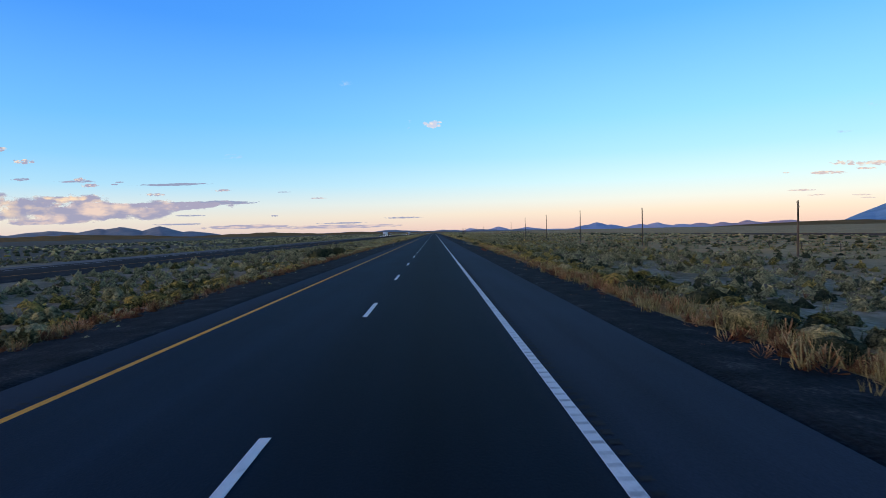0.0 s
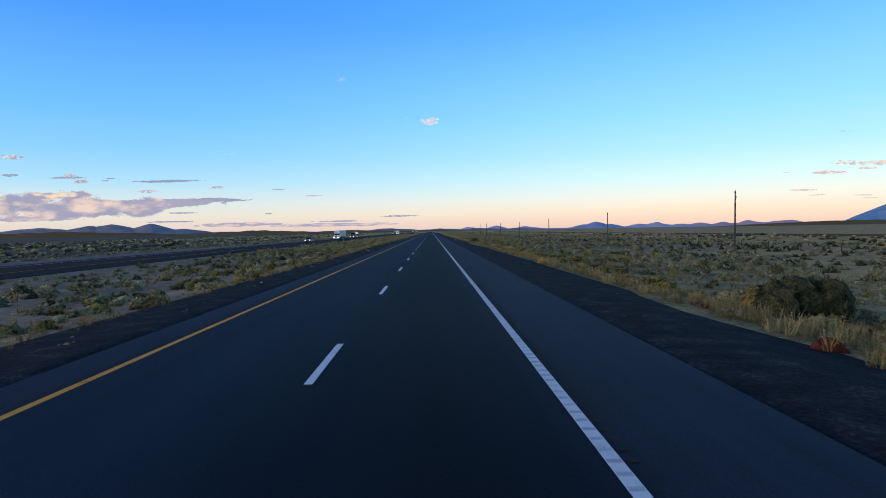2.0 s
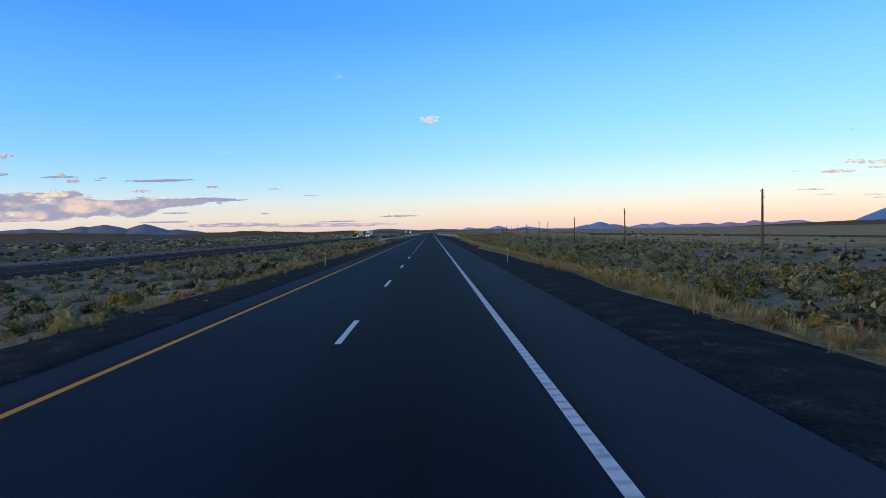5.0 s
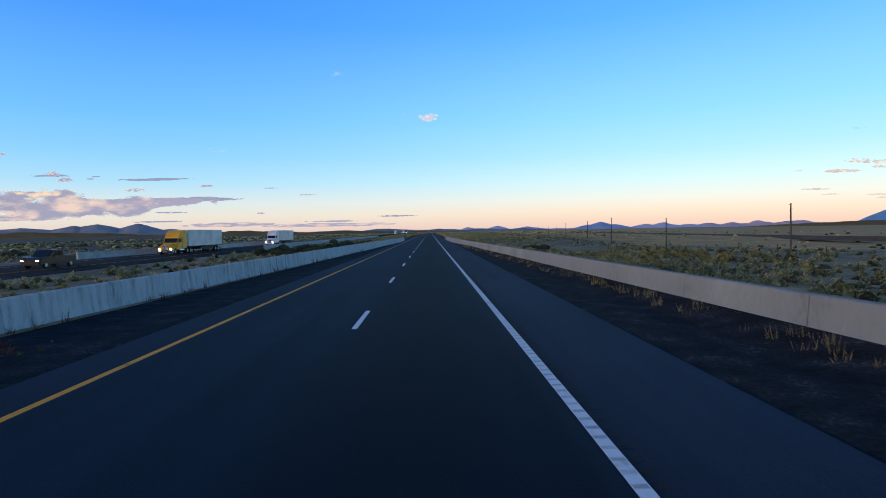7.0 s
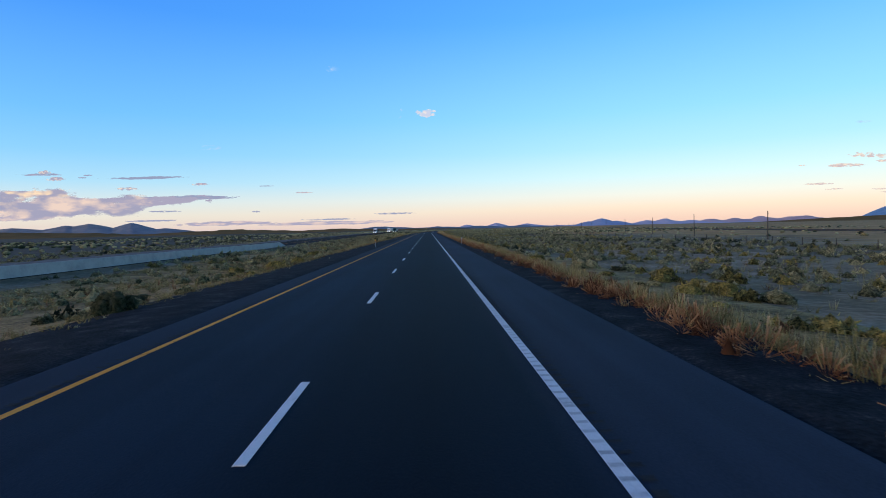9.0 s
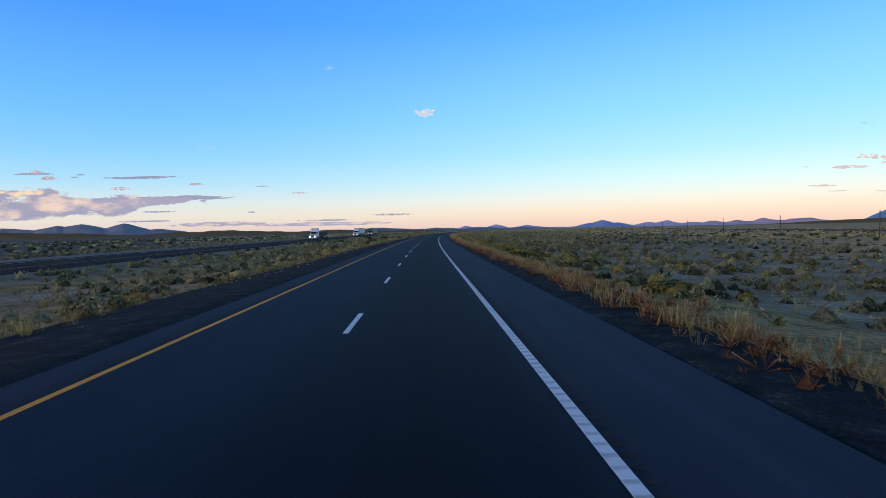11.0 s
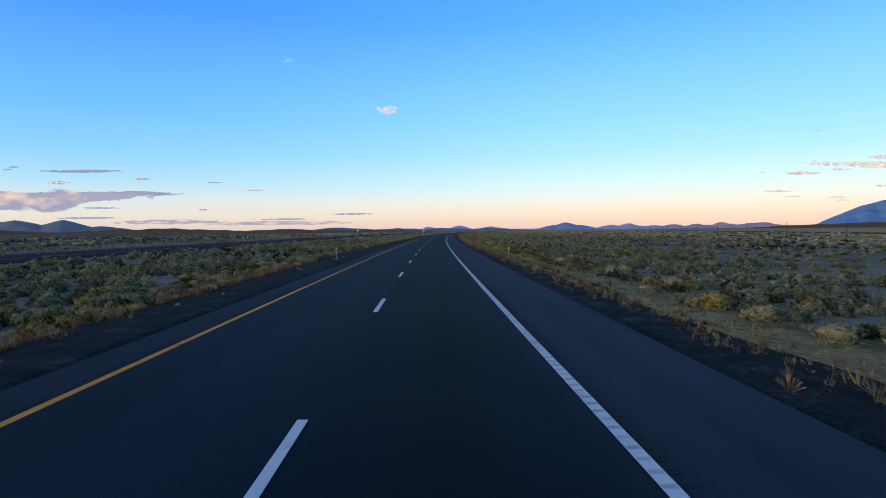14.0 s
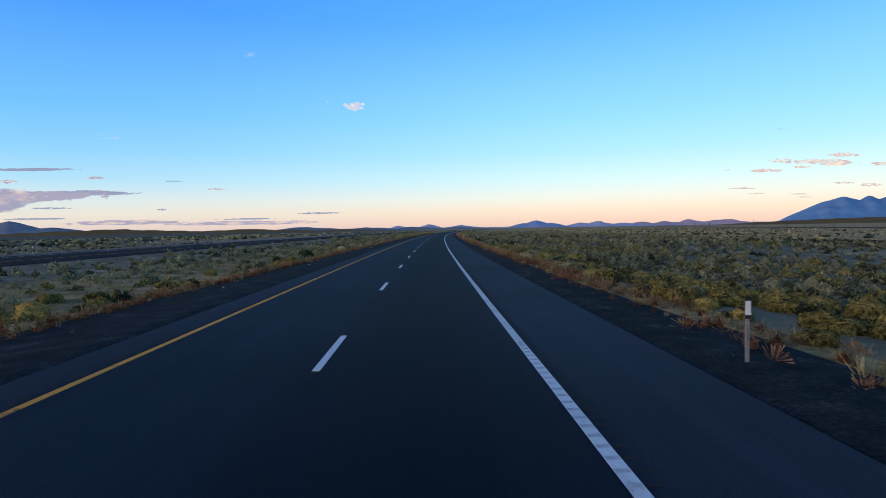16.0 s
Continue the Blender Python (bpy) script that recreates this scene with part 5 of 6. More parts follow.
# short dry grass over the open ground between the shrubs
stubble = []
for lo_s, hi_s, lo_u, hi_u, n in ((955, 1090, -26, -8.2, 6400), (1270, 1545, -26, -8.4, 5200), (1090, 1270, -20, -8.4, 1000), (1815, 1960, -22, -8, 1500), (110, 345, 9.8, 30, 4200), (950, 1290, 7.8, 12, 3000), (950, 1290, 12, 26, 1500), (1290, 1640, 8.5, 22, 2600), (1530, 1720, 7.6, 11, 1800), (0, 110, 9, 34, 3600), (400, 740, 9.5, 24, 2400)):
    stubble += [(s, u, GEN.uniform(0.3, 0.6), GEN.uniform(0.09, 0.26)) for s, u in zip(GEN.uniform(lo_s, hi_s, n), GEN.uniform(lo_u, hi_u, n)) if free(s, u) and noise.noise((s * 0.06, u * 0.12, 5.0)) > -0.25]
scatter("dry_grass", "short straw-coloured dry grass between the shrubs", "grass", M_STRAW, stubble, THIN)

# thick dry weeds between the shoulder and the median parapet
for share, mat, name, label in ((420, M_ORANGE, "dry_weeds", "rusty dry weeds along the foot of the parapet"), (300, M_RED, "thistle", "dark red weeds along the foot of the parapet"), (520, M_STRAW, "dry_grass", "pale dry grass along the foot of the parapet")):
    foot = []
    for s, f in zip(GEN.uniform(700, 800, share), GEN.beta(1.5, 1.3, share)):
        u = -6.2 + f * (lerp_table(s, [(700, -12.2), (716, -11.8), (750, -10.5), (802, -8.6)]) + 6.2)
        h = GEN.triangular(0.12, 0.3, 0.62) * (0.6 + 0.6 * f)
        foot.append((s, u, h * GEN.uniform(0.6, 1.0), h))
    scatter(name, label, "weeds", mat, foot, TUFT if mat is M_STRAW else WEED)

# small grey clumps on the gravel beside the median
clumps = [(s, lerp_table(s, LEFT_EDGE) + GEN.uniform(-0.6, 1.6), GEN.uniform(0.08, 0.22), GEN.uniform(0.05, 0.15)) for s in np.concatenate([GEN.uniform(1270, 1480, 900), GEN.uniform(0, 1900, 900)]) if not 690 < s < 960 and free(s, -7)]
clumps = [c for c in clumps if c[1] < -5.7]
scatter("creeping_weed", "low grey-green clumps on dark gravel", "weeds", M_SAGE, clumps[::2], MID)
scatter("creeping_weed", "low straw-coloured clumps on dark gravel", "weeds", M_STRAW, clumps[1::2], THIN)

# low red creepers on the gravel of the outer shoulder
creepers = [(s, 6.75 + abs(GEN.normal(0, 0.7)), GEN.uniform(0.10, 0.26), GEN.uniform(0.05, 0.15)) for s in np.concatenate([GEN.uniform(1440, 1580, 520), GEN.uniform(0, 1900, 700), GEN.uniform(1590, 1760, 260), GEN.uniform(330, 480, 120)]) if free(s, 8.5)]
scatter("creeping_weed", "low rust-red creeping weeds on dark gravel", "weeds", M_ORANGE, creepers[::2], THIN)
scatter("creeping_weed", "low dark red creeping weeds on dark gravel", "weeds", M_RED, creepers[1::2], THIN)

# pale stones and litter of gravel on the verges
M_STONE = material("pale_pebbles", shades((0.10, 0.09, 0.08), (0.24, 0.22, 0.20), (0.42, 0.40, 0.37)), scale=3, fine=20, rough=0.9, island=0.5)
pebbles = []
for s in GEN.uniform(-6, 1900, 5000):
    u = GEN.uniform(6.5, lerp_table(s, RIGHT_EDGE) + 0.6) if GEN.uniform() < 0.65 else GEN.uniform(lerp_table(s, LEFT_EDGE) - 0.4, -5.2)
    k = GEN.uniform(0.012, 0.045)
    pebbles.append((s, u, k, k * GEN.uniform(0.5, 0.9) + 0.02))
scatter("pebbles", "pale pebbles strewn over the dark gravel verge", "stones", M_STONE, pebbles, [bush_shape(4, 2, 0, 0.1, GEN) for _ in range(4)])

# weeds at the feet of the parapets
wall_r = [(s, lerp_table(s, [(752, 11.6), (800, 9.5), (860, 7.6), (910, 6.9)]) - GEN.uniform(0.1, 1.0), 0.28, GEN.uniform(0.2, 0.55)) for s in GEN.uniform(750, 880, 420)]
wall_l = [(s, lerp_table(s, [(716, -12.4), (750, -11.0), (802, -9.1), (860, -6.8)]) + GEN.uniform(0.1, 3.0) * (1 if s < 775 else 0.25), 0.3, GEN.uniform(0.2, 0.5)) for s in np.concatenate([GEN.uniform(714, 778, 420), GEN.uniform(778, 860, 60)])]
scatter("dry_weeds", "straw-coloured weeds at the foot of a parapet", "weeds", M_STRAW, wall_r, TUFT)
scatter("dry_weeds", "rusty weeds at the foot of a parapet", "weeds", M_RED, wall_l[::2], TUFT)
scatter("dry_weeds", "pale orange weeds at the foot of a parapet", "weeds", M_ORANGE, wall_l[1::2], TUFT)


# ---- median crossover with its signs ----
M_PATCH = material("dusty_asphalt_patch", shades((0.022, 0.021, 0.020), (0.036, 0.034, 0.032), (0.052, 0.049, 0.045)), scale=0.5, fine=14, rough=0.95, bump=0.5, bump_dist=0.01)
cv, cf = [], []
CU = list(np.linspace(-4.9, -34.4, 16))
for u in CU:
    near, far = 7.0 * max(0.0, 1 - (-u - 4.9) / 7.0) ** 2, 2.5 * max(0.0, 1 - (-u - 4.9) / 4.0) ** 2
    spread = 7.0 * max(0.0, 1 - (34.4 + u) / 6.0) ** 2
    for k in range(5):
        s = 1796.5 - near - spread + (12.0 + near + far + 2 * spread) * k / 4
        z = ground_z(s, u) + (0.035 if 0 < k < 4 else -0.03)
        if u == CU[0]:
            z = 0.0
        if u == CU[-1]:
            z = -0.79
        cv.append(rd(s, u, z))
for i in range(len(CU) - 1):
    for k in range(4):
        a = i * 5 + k
        cf.append((a, a + 5, a + 6, a + 1))
tagged(mesh_object("crossover", cv, cf, M_PATCH, smooth=True), "dusty paved crossover through the median", "road", kind="structure")

M_RED_PAINT = plain("red_sign_sheet", (0.50, 0.02, 0.02), rough=0.4)
M_YELLOW_SHEET = plain("yellow_reflective_sheet", (0.93, 0.56, 0.04), rough=0.4)


def disc(r_out, r_in, y, zc, thick=0.006, n=28):
    """A flat ring or disc that faces along y."""
    bm = bmesh.new()
    rings = []
    for r in (r_out, r_in):
        rings.append([bm.verts.new((r * math.cos(2 * math.pi * i / n), y, zc + r * math.sin(2 * math.pi * i / n))) for i in range(n)])
    faces = [bm.faces.new((rings[0][i], rings[0][(i + 1) % n], rings[1][(i + 1) % n], rings[1][i])) for i in range(n)]
    res = bmesh.ops.extrude_face_region(bm, geom=faces)
    bmesh.ops.translate(bm, verts=[g for g in res["geom"] if isinstance(g, bmesh.types.BMVert)], vec=(0, -thick, 0))
    bmesh.ops.recalc_face_normals(bm, faces=bm.faces[:])
    return bm


def uturn_sign():
    t = thing("traffic_sign", "square white sign with a crossed-out turn arrow above a small plate", "road sign")
    part("post", box(0.07, 0.05, 3.3, (0, 0.03, -0.3), 0.006), M_STEEL, t)
    panel = part("panel", box(0.86, 0.012, 0.86, (0, 0, 2.15), 0.004), M_WHITESHEET, t)
    part("ring", disc(0.36, 0.29, -0.008, 2.58), M_RED_PAINT, panel)
    arc = bmesh.new()
    pts = [(0.13, 2.38), (0.13, 2.62)] + [(0.13 * math.cos(a), 2.62 + 0.13 * math.sin(a)) for a in np.linspace(0.3, 2.9, 8)] + [(-0.13, 2.62), (-0.13, 2.48)]
    for (x0, z0), (x1, z1) in zip(pts, pts[1:]):
        d = Vector((x1 - x0, 0, z1 - z0))
        m = Matrix.Translation(((x0 + x1) / 2, -0.009, (z0 + z1) / 2)) @ Matrix.Rotation(-math.atan2(z1 - z0, x1 - x0), 4, "Y") @ Matrix.Diagonal((d.length + 0.03, 0.006, 0.07, 1))
        bmesh.ops.create_cube(arc, size=1, matrix=m)
    bmesh.ops.create_cone(arc, cap_ends=True, segments=3, radius1=0.11, radius2=0.11, depth=0.006, matrix=Matrix.Translation((-0.13, -0.009, 2.44)) @ Matrix.Rotation(radians(90), 4, "X") @ Matrix.Rotation(radians(-90), 4, "Z"))
    part("arrow", arc, M_BLACK, panel)
    bar = bmesh.new()
    bmesh.ops.create_cube(bar, size=1, matrix=Matrix.Translation((0, -0.016, 2.58)) @ Matrix.Rotation(radians(45), 4, "Y") @ Matrix.Diagonal((0.62, 0.006, 0.06, 1)))
    part("slash", bar, M_RED_PAINT, panel)
    plate = part("plate", box(0.60, 0.012, 0.42, (0, 0, 1.68), 0.004), M_WHITESHEET, t)
    for i in range(3):
        part("bar", box(0.44 - 0.06 * (i % 2), 0.006, 0.055, (0, -0.009, 1.75 + 0.11 * i), 0.002), M_BLACK, plate)
    return t


uturn_sign().matrix_basis = rd_pose(1810, -6.9, ground_z(1810, -6.9))


def blue_marker():
    t = thing("crossover_marker", "steel post with two blue reflectors on a dark plate", "road marker", "crossover markers")
    part("post", box(0.06, 0.04, 2.0, (0, 0.03, -0.3), 0.005), M_STEEL, t)
    part("plate", box(0.34, 0.012, 0.92, (0, 0, 0.78), 0.004), M_BLACK, t)
    for z in (0.80, 1.42):
        part("reflector", box(0.30, 0.010, 0.26, (0, -0.011, z), 0.003), M_BLUESHEET, t)
    return t


bmark = blue_marker()
bmark.matrix_basis = rd_pose(1794.3, -7.7, ground_z(1794.3, -7.7))
copy_thing(bmark, rd_pose(1812, -6.5, ground_z(1812, -6.5)))


def amber_sign():
    t = thing("object_marker", "pair of bright yellow marker panels on a steel post", "road sign")
    part("post", box(0.06, 0.04, 3.8, (0, 0.03, -0.3), 0.005), M_STEEL, t)
    for x in (-0.19, 0.19):
        part("panel", box(0.34, 0.012, 1.25, (x, 0, 2.3), 0.004), M_YELLOW_SHEET, t)
    part("plate", box(0.42, 0.012, 0.3, (0, 0, 1.92), 0.004), M_WHITESHEET, t)
    return t


amber_sign().matrix_basis = rd_pose(1802.5, -33.2, -0.8)


def white_marker():
    t = thing("guide_post", "slender white guide post beside the crossover", "road marker", "crossover guide posts")
    part("post", box(0.06, 0.04, 0.9, (0, 0.03, -0.2), 0.005), M_STEEL, t)
    part("panel", box(0.22, 0.012, 0.9, (0, 0, 0.68), 0.004), M_WHITESHEET, t)
    return t


wmark = white_marker()
wmark.matrix_basis = rd_pose(1801.2, -33.6, -0.8)
copy_thing(wmark, rd_pose(1821.3, -33.4, -0.84))

# ---- vehicles on the opposite roadway ----
M_TYRE = plain("tyre_rubber", (0.018, 0.018, 0.018), rough=0.85)
M_RIM = material("dull_aluminium", shades((0.30, 0.30, 0.31), (0.45, 0.45, 0.46)), scale=4, fine=30, rough=0.4, metal=0.8)
M_GLASS = plain("dark_window_glass", (0.012, 0.015, 0.018), rough=0.12, spec=0.6)
M_CHROME = material("road_dusty_chrome", shades((0.45, 0.45, 0.46), (0.62, 0.62, 0.63)), scale=5, fine=30, rough=0.25, metal=0.9)
M_FRAME = plain("black_chassis", (0.020, 0.020, 0.020), rough=0.7)
M_LAMP = glowing("lit_headlamp", (1.0, 0.93, 0.78), 6.0)
M_CLEARANCE = glowing("lit_amber_lamp", (1.0, 0.30, 0.05), 2.5)
M_TRAILER = material("dusty_white_trailer", shades((0.52, 0.51, 0.50), (0.68, 0.67, 0.66), (0.76, 0.75, 0.74)), scale=0.5, fine=8, rough=0.55)


def paint(name, col):
    return material(name, shades(tuple(c * 0.8 for c in col), col, tuple(min(1, c * 1.08) for c in col)), scale=0.7, fine=12, rough=0.35, spec=0.5, bump=0.02)


M_YELLOWCAB, M_WHITECAB, M_TEAL, M_BLACKCAB = paint("yellow_cab_paint", (0.80, 0.40, 0.02)), paint("white_cab_paint", (0.72, 0.73, 0.75)), paint("teal_cab_paint", (0.012, 0.085, 0.095)), paint("black_cab_paint", (0.014, 0.015, 0.018))
M_TANK = material("polished_tank", shades((0.42, 0.50, 0.62), (0.55, 0.62, 0.72)), scale=0.6, fine=6, rough=0.18, metal=0.9)
M_TARP = plain("black_tarpaulin", (0.016, 0.017, 0.02), rough=0.7)
M_ALU = material("slatted_aluminium", shades((0.22, 0.22, 0.22), (0.34, 0.335, 0.33)), scale=0.8, fine=10, rough=0.5, metal=0.6)


def wheel(owner, x, y, r=0.5, w=0.30, name="wheel"):
    h = part(name, tube(r, r, w, (x, y, r), 20, "X", bevel=0.04), M_TYRE, owner)
    side = 1 if x > 0 else -1
    part("rim", tube(r * 0.56, r * 0.5, 0.05, (x + side * (w / 2 + 0.005), y, r), 14, "X"), M_RIM, h)
    return h


def semi(label, cab, load, glow=True, roof=True):
    """An articulated lorry with a long hood; its front faces along -y and its bumper stands at y = 0."""
    t = thing("semi_truck", label, "truck", "lorries on the opposite roadway")
    part("hood", prism([(0.12, 0.72), (0.02, 1.25), (0.30, 1.58), (1.95, 1.86), (1.95, 0.72)], 1.75, bevel=0.09), cab, t)
    part("grille", prism([(-0.02, 0.78), (-0.05, 1.25), (0.14, 1.50), (0.22, 1.48), (0.10, 0.78)], 0.98, bevel=0.03), M_CHROME, t)
    part("bumper", prism([(-0.10, 0.34), (-0.14, 0.62), (0.05, 0.76), (0.45, 0.76), (0.45, 0.34)], 2.46, bevel=0.06), M_CHROME if cab is not M_WHITECAB else cab, t)
    for x in (-1, 1):
        part("fender", prism([(0.02, 0.62), (0.10, 1.10), (0.55, 1.30), (1.55, 1.30), (1.95, 1.00), (1.95, 0.70), (1.62, 0.70), (1.45, 1.02), (0.80, 1.02), (0.58, 0.62)], 0.46, (x * 1.0, 0, 0), 0.05), cab, t)
        part("headlamp", box(0.30, 0.10, 0.20, (x * 0.93, -0.03, 0.82), 0.03), M_LAMP if glow else M_WHITESHEET, t)
        part("mirror", box(0.16, 0.16, 0.62, (x * 1.42, 2.0, 1.95), 0.04), M_FRAME, t)
        part("mirror_arm", box(0.30, 0.04, 0.04, (x * 1.28, 2.05, 2.30), 0.01), M_FRAME, t)
        part("side_window", box(0.03, 0.85, 0.62, (x * 1.215, 2.95, 2.02), 0.01), M_GLASS, t)
        part("step_tank", tube(0.32, 0.32, 1.7, (x * 0.95, 3.55, 0.66), 16, "Y", bevel=0.03), M_CHROME, t)
        part("exhaust", tube(0.07, 0.07, 2.3, (x * 1.12, 5.55, 1.3), 10), M_CHROME, t)
    part("cabin", prism([(1.9, 0.80), (1.9, 1.88), (2.42, 2.70), (2.62, 2.78), (3.7, 2.78), (3.7, 0.80)], 2.38, bevel=0.07), cab, t)
    part("windshield", prism([(1.955, 1.93), (1.915, 1.93), (2.37, 2.66), (2.41, 2.66)], 2.10, bevel=0.008), M_GLASS, t)
    if roof:
        part("sleeper", prism([(2.42, 2.74), (2.75, 3.25), (3.45, 3.80), (4.1, 3.98), (5.45, 3.98), (5.45, 0.95), (3.72, 0.95), (3.72, 2.74)], 2.44, bevel=0.08), cab, t)
    else:
        part("sleeper", prism([(3.0, 2.74), (3.5, 2.95), (5.1, 2.95), (5.1, 0.95), (3.72, 0.95), (3.72, 2.74)], 2.40, bevel=0.08), cab, t)
    for x in (-0.8, -0.4, 0.0, 0.4, 0.8):
        part("clearance_lamp", box(0.14, 0.08, 0.07, (x, 2.55, 2.78), 0.01), M_CLEARANCE, t)
    part("chassis", box(0.9, 6.6, 0.28, (0, 4.2, 0.62), 0.02), M_FRAME, t)
    for y in (1.08,):
        for x in (-1, 1):
            wheel(t, x * 1.05, y)
    for y in (5.55, 6.85):
        for x in (-1, 1):
            wheel(t, x * 0.95, y, 0.5, 0.6)
    if load == "box":
        part("trailer_body", box(2.58, 15.6, 2.88, (0, 13.75, 1.22), 0.05), M_TRAILER, t)
        part("trailer_rail", box(2.62, 15.6, 0.12, (0, 13.75, 1.12), 0.02), M_FRAME, t)
        part("reefer_unit", box(2.1, 0.42, 1.7, (0, 5.74, 2.2), 0.06), M_TRAILER, t)
        part("underbody", box(1.0, 14.0, 0.3, (0, 14.0, 0.86), 0.02), M_FRAME, t)
        for x in (-1, 1):
            part("side_skirt", box(0.05, 5.2, 0.62, (x * 1.2, 14.6, 0.48), 0.01), M_FRAME, t)
            part("landing_leg", box(0.12, 0.12, 0.9, (x * 0.75, 9.2, 0.12), 0.01), M_FRAME, t)
    elif load == "tank":
        part("tank", tube(1.02, 1.02, 12.6, (0, 13.0, 2.18), 28, "Y", bevel=0.30), M_TANK, t)
        part("catwalk", box(0.5, 9.0, 0.06, (0, 13.0, 3.2), 0.01), M_FRAME, t)
        part("underbody", box(0.9, 12.0, 0.25, (0, 13.4, 0.95), 0.02), M_FRAME, t)
        part("hose_box", box(2.3, 1.3, 0.7, (0, 15.6, 0.42), 0.04), M_WHITESHEET, t)
        part("hatch", tube(0.35, 0.35, 0.25, (0, 13.0, 3.16), 16, bevel=0.03), M_TANK, t)
    elif load == "flat":
        part("deck", box(2.58, 14.6, 0.14, (0, 13.4, 1.28), 0.02), M_ALU, t)
        part("underbody", box(0.9, 14.0, 0.35, (0, 13.4, 0.92), 0.02), M_FRAME, t)
        part("tarped_load", box(2.42, 13.4, 1.15, (0, 13.0, 1.43), 0.16), M_TARP, t)
        part("headboard", box(2.5, 0.12, 1.5, (0, 6.15, 1.4), 0.03), M_FRAME, t)
        part("tool_box", box(0.5, 1.2, 0.55, (1.0, 16.2, 0.62), 0.03), M_WHITESHEET, t)
    else:
        body = part("trailer_body", box(2.50, 15.2, 2.84, (0, 13.6, 1.20), 0.03), M_ALU, t)
        part("nose_plate", box(2.2, 0.1, 2.4, (0, 5.93, 1.5), 0.03), M_ALU, t)
        for i in range(26):
            for x in (-1, 1):
                part("rib", box(0.05, 0.09, 2.74, (x * 1.27, 6.4 + 0.58 * i, 1.25), 0.012), M_TRAILER, body)
        for x in (-1, 1):
            for z in (1.75, 2.55, 3.35):
                part("vent_slot", box(0.02, 14.2, 0.16, (x * 1.253, 13.7, z), 0.004), M_FRAME, body)
        part("underbody", box(1.0, 14.0, 0.4, (0, 14.0, 0.82), 0.02), M_FRAME, t)
    for y in (18.2, 19.5):
        for x in (-1, 1):
            wheel(t, x * 0.95, y, 0.5, 0.6)
    part("rear_bumper", box(2.4, 0.1, 0.14, (0, 21.2, 0.55), 0.02), M_FRAME, t)
    part("bumper_hanger", box(0.12, 0.1, 0.6, (0, 21.2, 0.6), 0.02), M_FRAME, t)
    part("rear_frame", box(1.0, 1.8, 0.12, (0, 20.4, 1.06), 0.02), M_FRAME, t)
    return t


OUTER, INNER = -41.5, -37.8
for s, lab, cab, load, roof in ((474, "white aerodynamic semi-truck with a dusty white box trailer", M_WHITECAB, "box", True), (526, "black semi-truck pulling a polished steel tank trailer", M_BLACKCAB, "tank", False),
                                (880, "yellow semi-truck with a white refrigerated box trailer", M_YELLOWCAB, "box", True), (939, "white semi-truck with a pale box trailer, headlamps lit", M_WHITECAB, "box", True),
                                (1436, "white long-nosed semi-truck with a black tarped flatbed", M_WHITECAB, "flat", True), (1521, "clean white semi-truck with a plain white box trailer", M_WHITECAB, "box", True),
                                (1565, "dark teal semi-truck with a ribbed aluminium stock trailer", M_TEAL, "stock", True)):
    semi(lab, cab, load, roof=roof).matrix_basis = rd_pose(s, OUTER, -0.755)


def car(label, name, body_col, shape, cabin, length, width, rear_glass=True):
    """A passenger vehicle: a side outline for the lower body and one for the cabin."""
    t = thing(name, label, "car", "cars on the opposite roadway")
    part("body", prism(shape, width, bevel=0.09), body_col, t)
    part("cabin", prism(cabin, width * 0.88, bevel=0.08), body_col, t)
    (y0, z0), (y1, z1) = cabin[0], cabin[1]
    dy, dz = (y1 - y0), (z1 - z0)
    a = (y0 + dy * 0.12 - 0.02, z0 + dz * 0.12)
    b = (y0 + dy * 0.90 - 0.02, z0 + dz * 0.90)
    part("windshield", prism([a, b, (b[0] + 0.06, b[1]), (a[0] + 0.06, a[1])], width * 0.78, bevel=0.008), M_GLASS, t)
    for x in (-1, 1):
        lo, hi = cabin[1][0] + 0.15, cabin[2][0] - 0.15
        part("side_window", box(0.03, hi - lo, cabin[1][1] - cabin[0][1] - 0.22, (x * width * 0.44, (lo + hi) / 2, cabin[0][1] + 0.10), 0.01), M_GLASS, t)
        part("headlamp", box(0.34, 0.10, 0.16, (x * (width / 2 - 0.26), 0.03, 0.72), 0.03), M_LAMP, t)
        part("mirror", box(0.2, 0.12, 0.15, (x * (width / 2 + 0.06), cabin[0][0] + 0.45, cabin[0][1] + 0.02), 0.03), M_FRAME, t)
        for y in (0.95, length - 1.0):
            wheel(t, x * (width / 2 - 0.13), y, 0.37, 0.25)
    part("grille", box(0.9, 0.06, 0.22, (0, 0.0, 0.62), 0.02), M_FRAME, t)
    part("bumper", box(width * 0.95, 0.16, 0.22, (0, 0.03, 0.36), 0.04), M_FRAME, t)
    return t


M_CARBLUE = paint("grey_blue_car_paint", (0.16, 0.22, 0.32))
car("grey-blue sport utility vehicle with headlamps lit", "suv", M_CARBLUE, [(0.02, 0.38), (0.0, 0.80), (0.35, 1.0), (1.3, 1.08), (4.6, 1.10), (4.72, 0.85), (4.68, 0.38)],
    [(1.15, 1.05), (1.95, 1.70), (4.15, 1.68), (4.62, 1.05)], 4.7, 1.92).matrix_basis = rd_pose(399, INNER, -0.755)
car("dark pickup truck with headlamps lit", "pickup_truck", M_BLACKCAB, [(0.02, 0.42), (0.0, 0.95), (0.35, 1.14), (1.5, 1.22), (5.75, 1.22), (5.8, 0.95), (5.78, 0.42)],
    [(1.45, 1.18), (2.25, 1.86), (3.75, 1.86), (4.0, 1.18)], 5.8, 2.0).matrix_basis = rd_pose(844, INNER, -0.755)


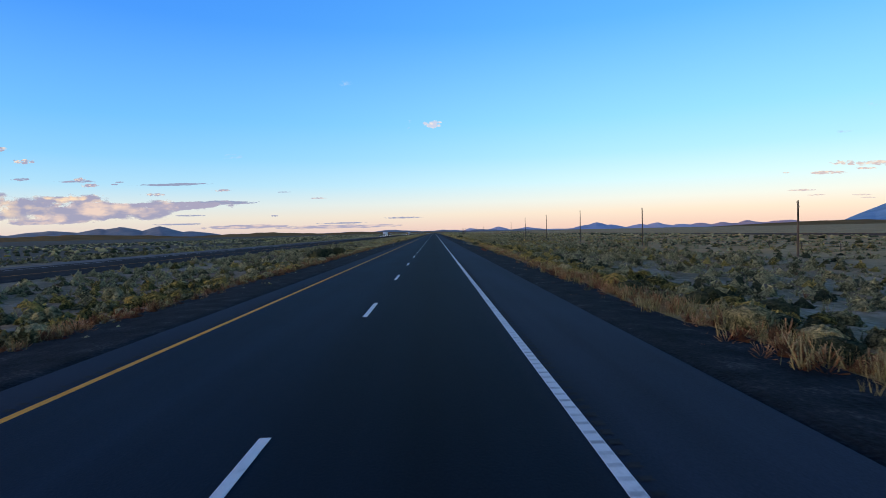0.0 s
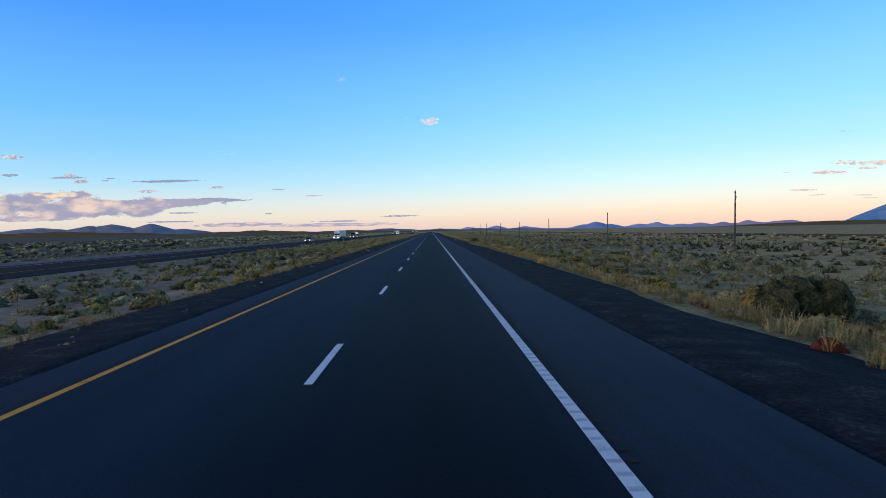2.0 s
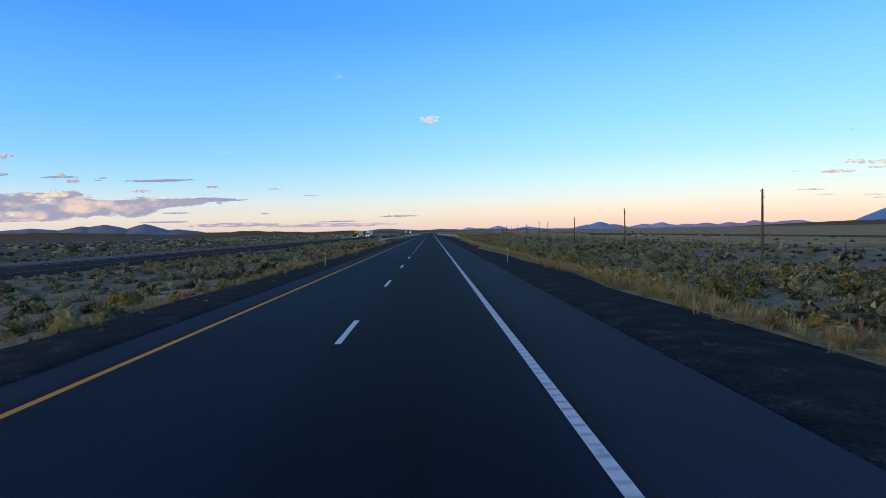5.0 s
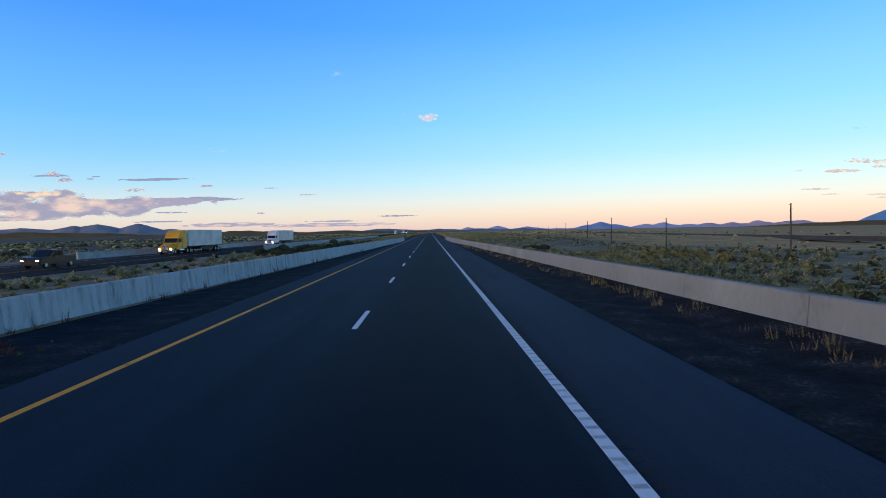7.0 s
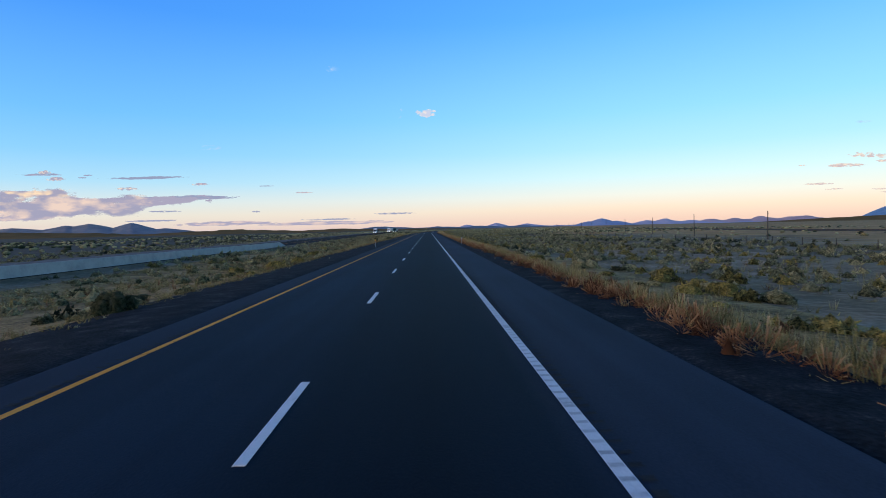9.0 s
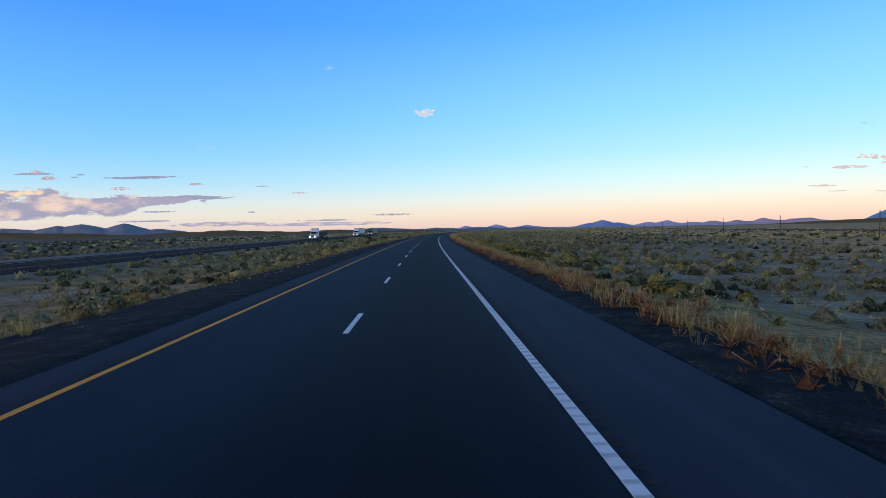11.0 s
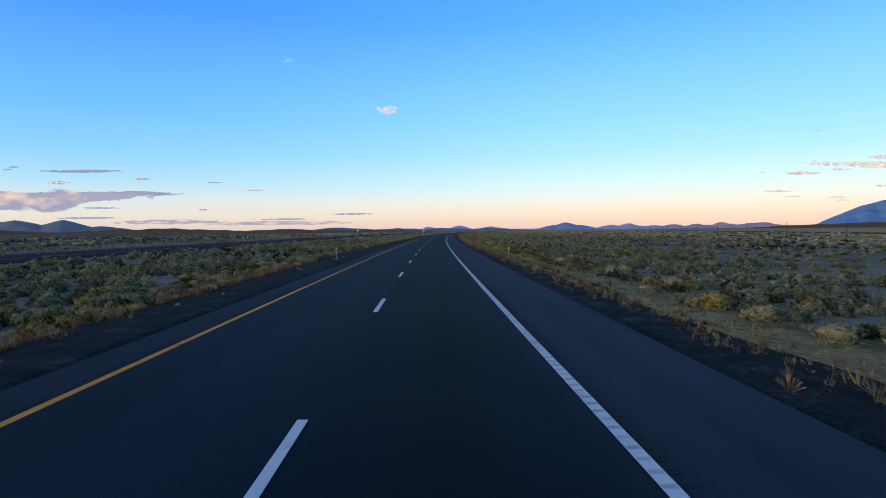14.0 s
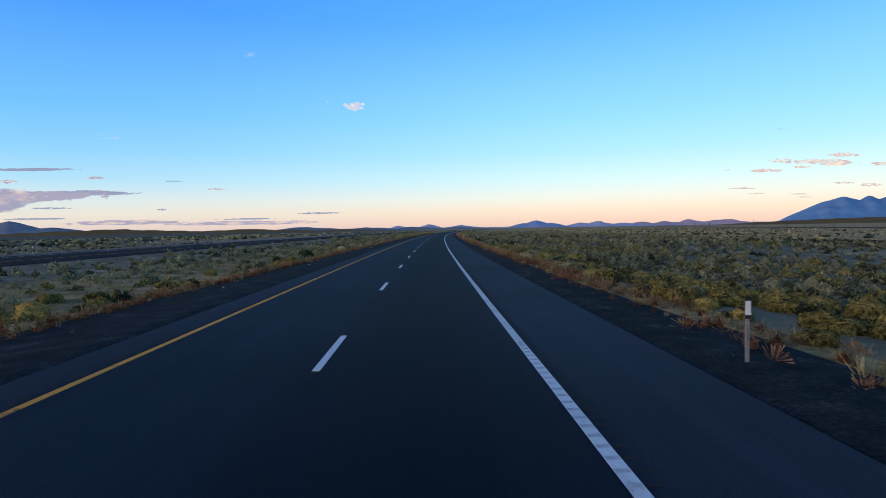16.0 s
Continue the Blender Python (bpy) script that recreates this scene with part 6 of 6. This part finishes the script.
# ---- single shrubs that stand out ----
def big_shrub(gen, mat, name, label, tall):
    v, t = bush_shape(7, 3, 420, 0.17, gen, 5, thick=0.28, core=0.86)
    v[:, 2] *= tall
    # inner shade painted by distance from the middle, as in scatter
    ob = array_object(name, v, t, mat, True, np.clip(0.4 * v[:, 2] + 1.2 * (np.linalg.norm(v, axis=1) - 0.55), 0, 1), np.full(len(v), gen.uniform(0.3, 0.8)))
    return tagged(ob, label, "shrub", "roadside shrubs")


G2 = np.random.default_rng(23)
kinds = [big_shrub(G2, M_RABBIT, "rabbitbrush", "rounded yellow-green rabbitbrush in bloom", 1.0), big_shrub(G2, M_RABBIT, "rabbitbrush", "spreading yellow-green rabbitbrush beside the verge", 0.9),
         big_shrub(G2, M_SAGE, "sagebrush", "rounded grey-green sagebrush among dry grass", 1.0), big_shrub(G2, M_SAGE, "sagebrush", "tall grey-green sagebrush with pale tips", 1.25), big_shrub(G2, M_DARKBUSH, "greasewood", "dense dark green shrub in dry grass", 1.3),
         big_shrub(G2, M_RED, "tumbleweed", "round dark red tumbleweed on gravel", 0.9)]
fixed = [(68.7, -11.1, 1.3, 4), (236.8, 13.2, 1.5, 4), (239.5, 13.9, 1.2, 1), (231, 9.9, 0.42, 5), (866, 15.5, 0.9, 4), (868.5, 17, 1.1, 4), (871, 19, 1.2, 4), (874, 17.2, 1.0, 2), (877, 20, 1.2, 4), (880, 18.2, 1.1, 4), (883, 21.5, 1.2, 2), (863, 18.5, 0.9, 2), (872, 14.4, 0.6, 1), (886, 23.5, 1.1, 4), (64.5, 8.1, 0.28, 5), (62.9, 8.15, 0.30, 5), (60.8, 8.05, 0.26, 5), (59.2, 8.1, 0.24, 5), (745.2, -7.65, 0.30, 5), (742.0, -6.6, 0.22, 5), (1395.5, -15.2, 0.9, 4), (1402.5, -14.9, 0.8, 4), (1390, -22.5, 0.9, 4), (1369, -10.9, 0.9, 1), (1372, -11.6, 0.8, 0), (1366, -12.2, 0.8, 4), (1352, -11.2, 0.7, 0), (1340, -15, 0.8, 4), (1322, -12, 0.7, 1), (1381, -9.8, 0.6, 0), (1410, -10.2, 0.7, 1), (1427.3, -10.0, 0.85, 4), (1456, -25.5, 1.3, 4), (1480, -11, 0.7, 0), (1500, -16, 0.9, 4), (901.4, 13.2, 0.6, 1), (904, 13.4, 0.5, 0), (908.5, 13.1, 0.4, 1), (897.3, 14.2, 0.45, 0), (1035.0, -9.0, 0.85, 4), (56.5, -10.8, 1.5, 4), (1060, -10.2, 0.9, 0), (1066, -9.8, 0.8, 1), (352, 12.4, 1.1, 4), (357, 13.4, 1.0, 0), (1451, -17, 1.2, 4), (1462, -20, 1.1, 4), (1438, -22, 1.3, 4), (1441, -11, 0.8, 1),
         (1822.5, 11.5, 0.7, 0), (1826, 12.6, 0.9, 0), (1832, 11.9, 0.8, 1), (1822, 13.8, 0.8, 0), (1851, -10.5, 0.9, 1), (1856, -11.2, 0.9, 0), (1865, -12.0, 1.0, 4), (1843, -9.0, 0.5, 1)]
for i in range(150):
    s = G2.uniform(-4, 1900)
    u = G2.uniform(9.6, 17) if G2.uniform() < 0.5 else G2.uniform(-16, -8.4)
    if free(s, u):
        fixed.append((s, u, G2.uniform(0.5, 0.85), int(G2.choice(5, p=(0.36, 0.34, 0.1, 0.1, 0.1)))))
used = set()
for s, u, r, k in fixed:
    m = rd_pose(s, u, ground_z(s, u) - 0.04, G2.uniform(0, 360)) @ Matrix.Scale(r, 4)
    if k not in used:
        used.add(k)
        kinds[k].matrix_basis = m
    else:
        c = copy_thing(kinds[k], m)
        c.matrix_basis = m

# ---- the whole place at travel scale ----
bpy.context.view_layer.update()
for ob in list(scene.objects):
    if ob.parent is None and ob.type in {"MESH", "EMPTY"}:
        ob.matrix_basis = Matrix.Scale(K, 4) @ ob.matrix_basis
